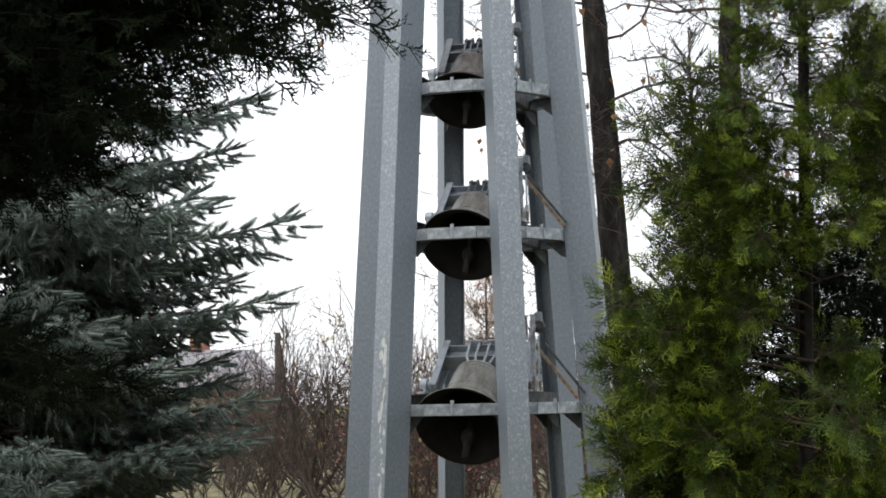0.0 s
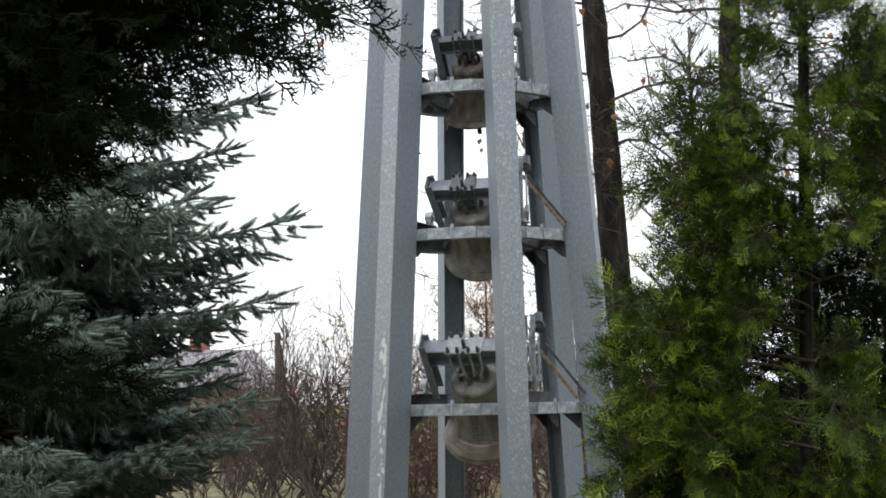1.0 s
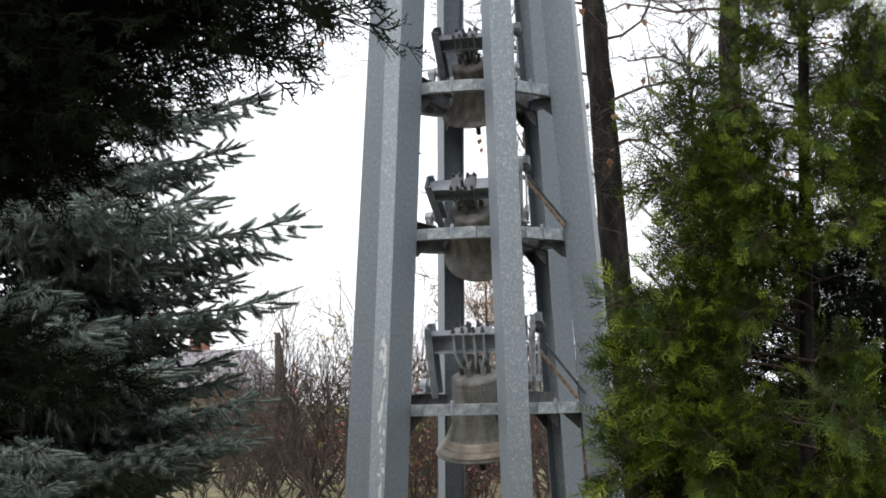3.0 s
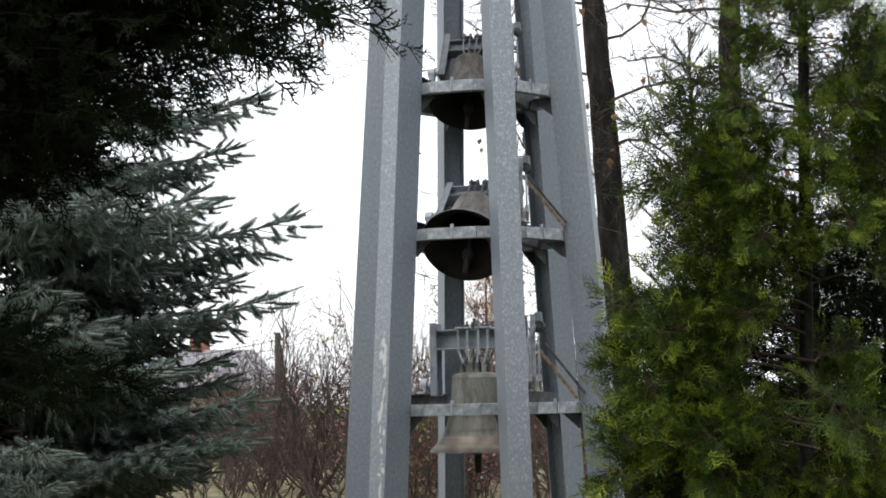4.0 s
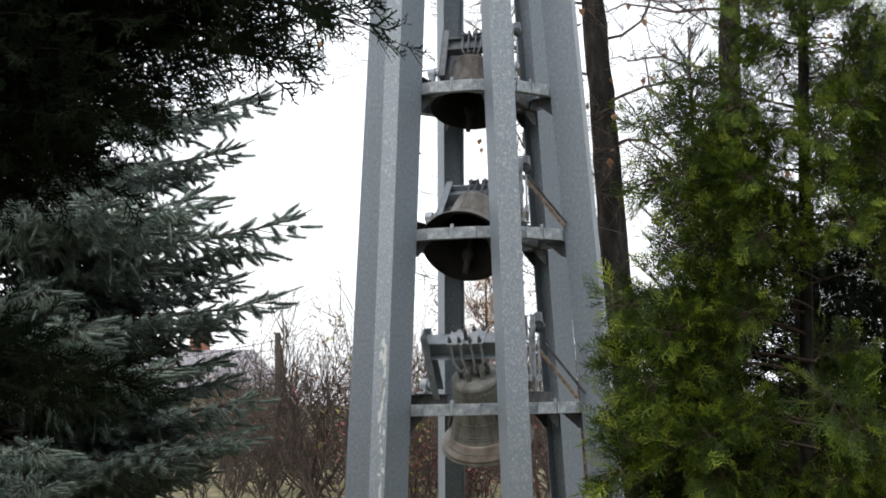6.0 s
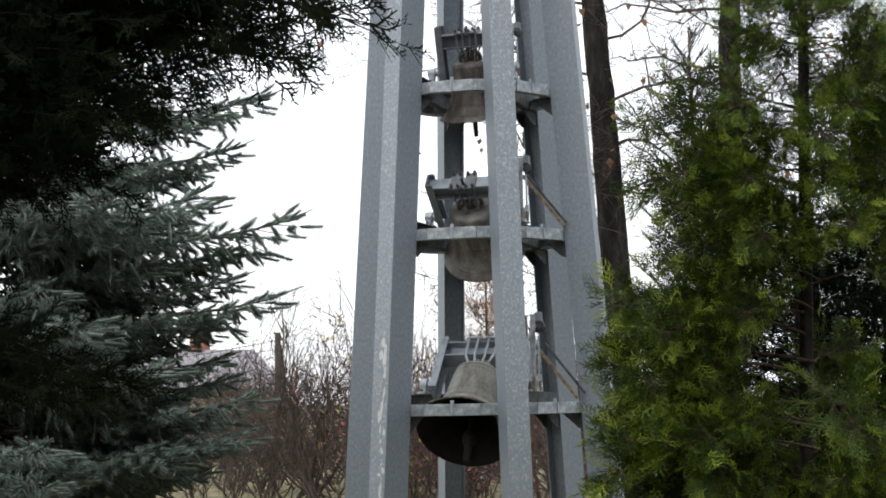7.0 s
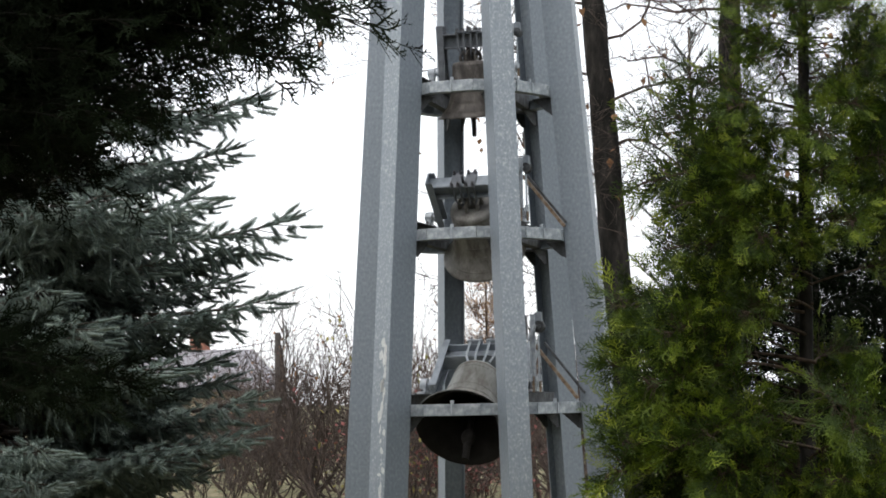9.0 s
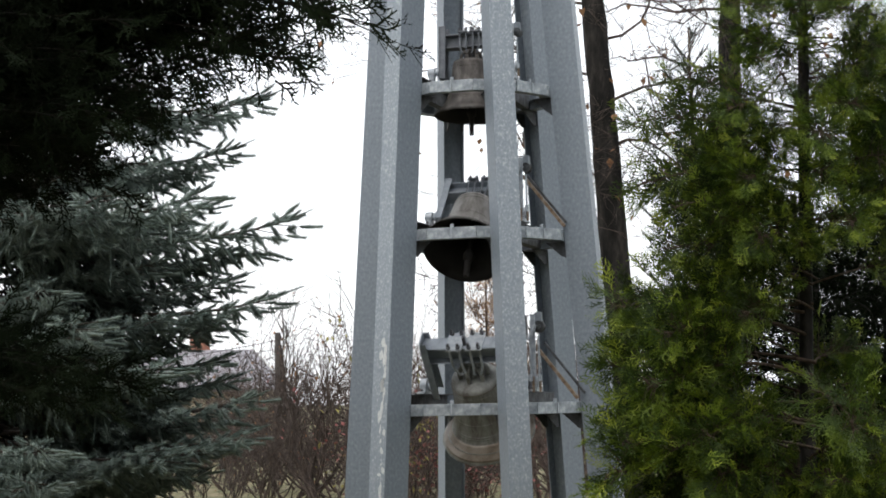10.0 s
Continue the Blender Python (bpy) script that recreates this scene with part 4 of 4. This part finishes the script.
def shrubs():
    kinds = []
    for i, (leaf, mat, wood_mat, odds, label) in enumerate((("red", LEAF_RED, TWIG_RED, 0.10, "bare reddish-brown shrub with a few leaves"),
                                                            ("brown", LEAF_BROWN, TWIG_BARK, 0.10, "bare grey-brown shrub with withered leaves"),
                                                            ("olive", LEAF_OLIVE, TWIG_BARK, 0.7, "thinning shrub with olive-yellow leaves"),
                                                            ("redder", LEAF_RED, TWIG_RED, 0.95, "shrub with red autumn leaves"))):
        w, lv = shrub_variant(100 + i, odds)
        kinds.append((w.mesh("stems", wood_mat), lv.mesh("leaves", mat), label))
    r = np.random.default_rng(5)

    def plant(kind, x, y, size, tall=1.0):
        st, lv, label = kinds[kind]
        b = thing("shrub", pose(x, y, 0, rz=r.uniform(0, 360)), label, "shrub", "shrubs behind the tower")
        b.scale = (size, size, size * tall)
        tagged(part("brushwood", st, None, b), kind="stuff")
        tagged(part("leaves", lv, None, b), kind="stuff")

    for i in range(20):
        y = r.uniform(23, 34)
        x = r.uniform(-4.9, 3.2) * y / 30
        low = 0.6 if -4.1 < x * 30 / y < -2.7 else 1.0
        plant(0 if r.random() < 0.5 else 1, x, y, r.uniform(1.2, 1.6) * (0.6 + 0.4 * y / 30) * low)
    for i in range(12):
        plant(i % 2, -6.0 + 0.9 * i, r.uniform(35, 43), r.uniform(1.15, 1.45))
    for i in range(5):
        plant(1, -6.2 + 0.5 * i, r.uniform(33, 38), r.uniform(0.85, 1.0))
    for x, y, size in ((-3.2, 24, 0.75), (-2.85, 25.5, 0.8), (-3.5, 26, 0.8), (-2.3, 28, 1.35), (-1.75, 27, 1.4), (-2.0, 30, 1.55), (-3.6, 33, 0.9)):
        plant(1, x, y, size, 1.12)
    for x, y in ((-0.5, 20.6), (-0.25, 21.2), (0.05, 21.0), (0.5, 21.5)):
        plant(3, x, y, 0.9, 0.75)
    for x, y in ((-0.32, 20.8), (-0.12, 21.5)):
        plant(2, x, y, 0.75, 1.45)


shrubs()


def bare_tree(x, y, lean, r0, height, seed, label, limbs):
    t = thing("deciduous_tree", pose(x, y, 0), label, "tree")
    pts = [(lean * k * height / 6, 0.02 * math.sin(2.0 * k), height * k / 6 - (0.1 if k == 0 else 0)) for k in range(7)]
    trunk(t, pts, r0, r0 * 0.6, BARK, 20, 0.16)
    r = np.random.default_rng(seed)
    for z, a, rise, length in limbs:
        wood, lv = Heap(), Heap()
        d = np.array([math.cos(a), math.sin(a), rise])
        bare_twigs(wood, (lean * z, 0, z), d, length, 0.024, 4, r, lv, 0.08, 0.55, 0.5, 0.0, (3, 6), (0.08, 0.15))
        limb = part("limb", wood.mesh("limb", TWIG_BARK), None, t)
        if lv.v:
            tagged(part("withered_leaves", lv.mesh("withered_leaves", LEAF_BROWN), None, limb), kind="stuff")
    return t


bare_tree(2.54, 24.0, -0.057, 0.225, 9.0, 3, "bare tree with dark furrowed bark and withered leaves",
          [(2.8, 0.2, 0.2, 1.5), (3.9, 2.9, 0.5, 1.6), (4.2, -0.3, 0.2, 1.7), (5.0, 0.1, 0.35, 1.8), (5.6, -0.6, 0.3, 1.8), (6.0, 3.0, 0.3, 2.0), (6.5, 0.4, 0.25, 1.9), (7.1, -0.2, -0.1, 2.1), (7.0, 2.8, 0.2, 2.0), (4.6, 3.3, 0.2, 1.7), (3.25, 3.1, 0.12, 2.1), (3.65, 3.25, 0.0, 2.0)])
bare_tree(3.75, 24.0, 0.04, 0.2, 8.5, 4, "bare dark tree trunk behind the arborvitae",
          [(4.5, 2.6, 0.4, 1.4), (5.4, 0.5, 0.5, 1.6), (6.1, 3.3, 0.4, 1.8), (6.9, 2.9, 0.0, 1.9), (6.5, -0.5, 0.3, 1.7)])


# ---------------------------------------------------------------- distance
def house():
    h = thing("house", pose(-9.65, 52.8, 0, rz=31), "yellowish plastered house with a grey pitched roof", "house")
    bm = bmesh.new()
    box(bm, (0, 0, 1.05), (8, 4.2, 2.1), bevel=0.02)
    for e in (-1, 1):
        v = [bm.verts.new(p) for p in ((e * 4.0, -2.1, 2.1), (e * 4.0, 2.1, 2.1), (e * 4.0, 0, 3.15), (e * 3.85, -2.1, 2.1), (e * 3.85, 2.1, 2.1), (e * 3.85, 0, 3.15))]
        bm.faces.new(v[:3])
        bm.faces.new(v[3:][::-1])
    part("wall", bm, PLASTER, h)
    for s in (-1, 1):
        bm = bmesh.new()
        box(bm, (0, 0, 0), (8.6, 2.75, 0.1), bevel=0.01)
        roof = part("roof", bm, SLATE, h)
        roof.matrix_basis = pose(0, s * 1.2, 2.66, rx=-s * 26.6)
        bm = bmesh.new()
        box(bm, (4.31, 0, 0.0), (0.03, 2.76, 0.16), bevel=0.004)
        part("verge_board", bm, TRIM_WHITE, roof)
    bm = bmesh.new()
    box(bm, (2.6, 0.2, 3.35), (0.5, 0.45, 1.0), bevel=0.02)
    box(bm, (2.6, 0.2, 3.88), (0.6, 0.55, 0.08), bevel=0.02)
    part("chimney", bm, BRICK, h)
    for x in (-2.4, 0.2, 2.6):
        bm = bmesh.new()
        box(bm, (x, -2.12, 1.2), (1.1, 0.10, 1.1), bevel=0.01)
        w = part("window", bm, TRIM_WHITE, h)
        for e in (-0.25, 0.25):
            bm = bmesh.new()
            box(bm, (x + e, -2.175, 1.2), (0.42, 0.02, 0.92), bevel=0)
            part("pane", bm, WINDOW_GLASS, w)


house()


def utility_pole():
    p = thing("utility_pole", pose(-3.80, 40.0, 0), "dark weathered timber pole with a leaning stay", "pole")
    bm = rod(bmesh.new(), (0, 0, -0.1), (0.02, 0, 3.22), 0.085, 0.07, 12)
    part("post", bm, POLE_WOOD, p)
    bm = rod(bmesh.new(), (0.32, 0, -0.1), (0.06, 0, 2.95), 0.06, 0.05, 10)
    part("stay", bm, POLE_WOOD, p)
    for z, e in ((3.05, 0.0), (2.85, 0.3)):
        pts = [(-9 + 9 * i / 10, 6 * (1 - i / 10), z + 0.25 * (1 - i / 10) - 0.5 * math.sin(math.pi * i / 10)) for i in range(11)]
        part("wire", pipe(bmesh.new(), pts, 0.008, 5), BOLT_STEEL, p)


utility_pole()


def larch(x, y, height, seed):
    t = thing("larch", pose(x, y, 0), "distant larch in thin orange autumn needles", "tree")
    trunk(t, [(0, 0, -0.1), (0, 0, height / 2), (0, 0, height)], 0.09, 0.012, TWIG_BARK)
    r = np.random.default_rng(seed)
    wood, lv = Heap(), Heap()
    for i in range(80):
        z = r.uniform(0.2, 0.97) * height
        a = r.uniform(0, 2 * math.pi)
        bare_twigs(wood, (0, 0, z), np.array([math.cos(a), math.sin(a), 0.25]), 0.3 * (height - z) * 0.7 + 0.25, 0.010, 2, r, lv, 1.0, kids=(4, 7))
    tagged(part("branch_spray", wood.mesh("branch_spray", TWIG_LARCH), None, t), kind="stuff")
    tagged(part("needles", lv.mesh("needles", LEAF_ORANGE), None, t), kind="stuff")


larch(1.05, 44.0, 4.9, 9)
larch(1.5, 46.0, 4.4, 10)


# ---------------------------------------------------------------- movement
SWING = ((52, 0.0, 0.04, 2.262), (52, -1.0, -0.035, 2.04), (44, 0.0, 0.13, 2.07))     # degrees, their middle, first time nearest the path, period


def motions():
    for (b, cl, hang), (amount, middle, first, period), (z, _, _, _) in zip(BELLS, SWING, SIZES):
        rows, own = [], []
        for i in range(101):
            t = i / 10
            a = middle + amount * math.cos(2 * math.pi * (t - first) / period)
            rows.append((t, pose(TOWER_X, TOWER_Y, z, rz=AXLE_TURN) @ pose(0, 0, 0, rx=-a)))
            own.append((t, hang @ pose(0, 0, 0, rx=0.32 * a)))
        walk(b, rows)
        walk(cl, own)


motions()
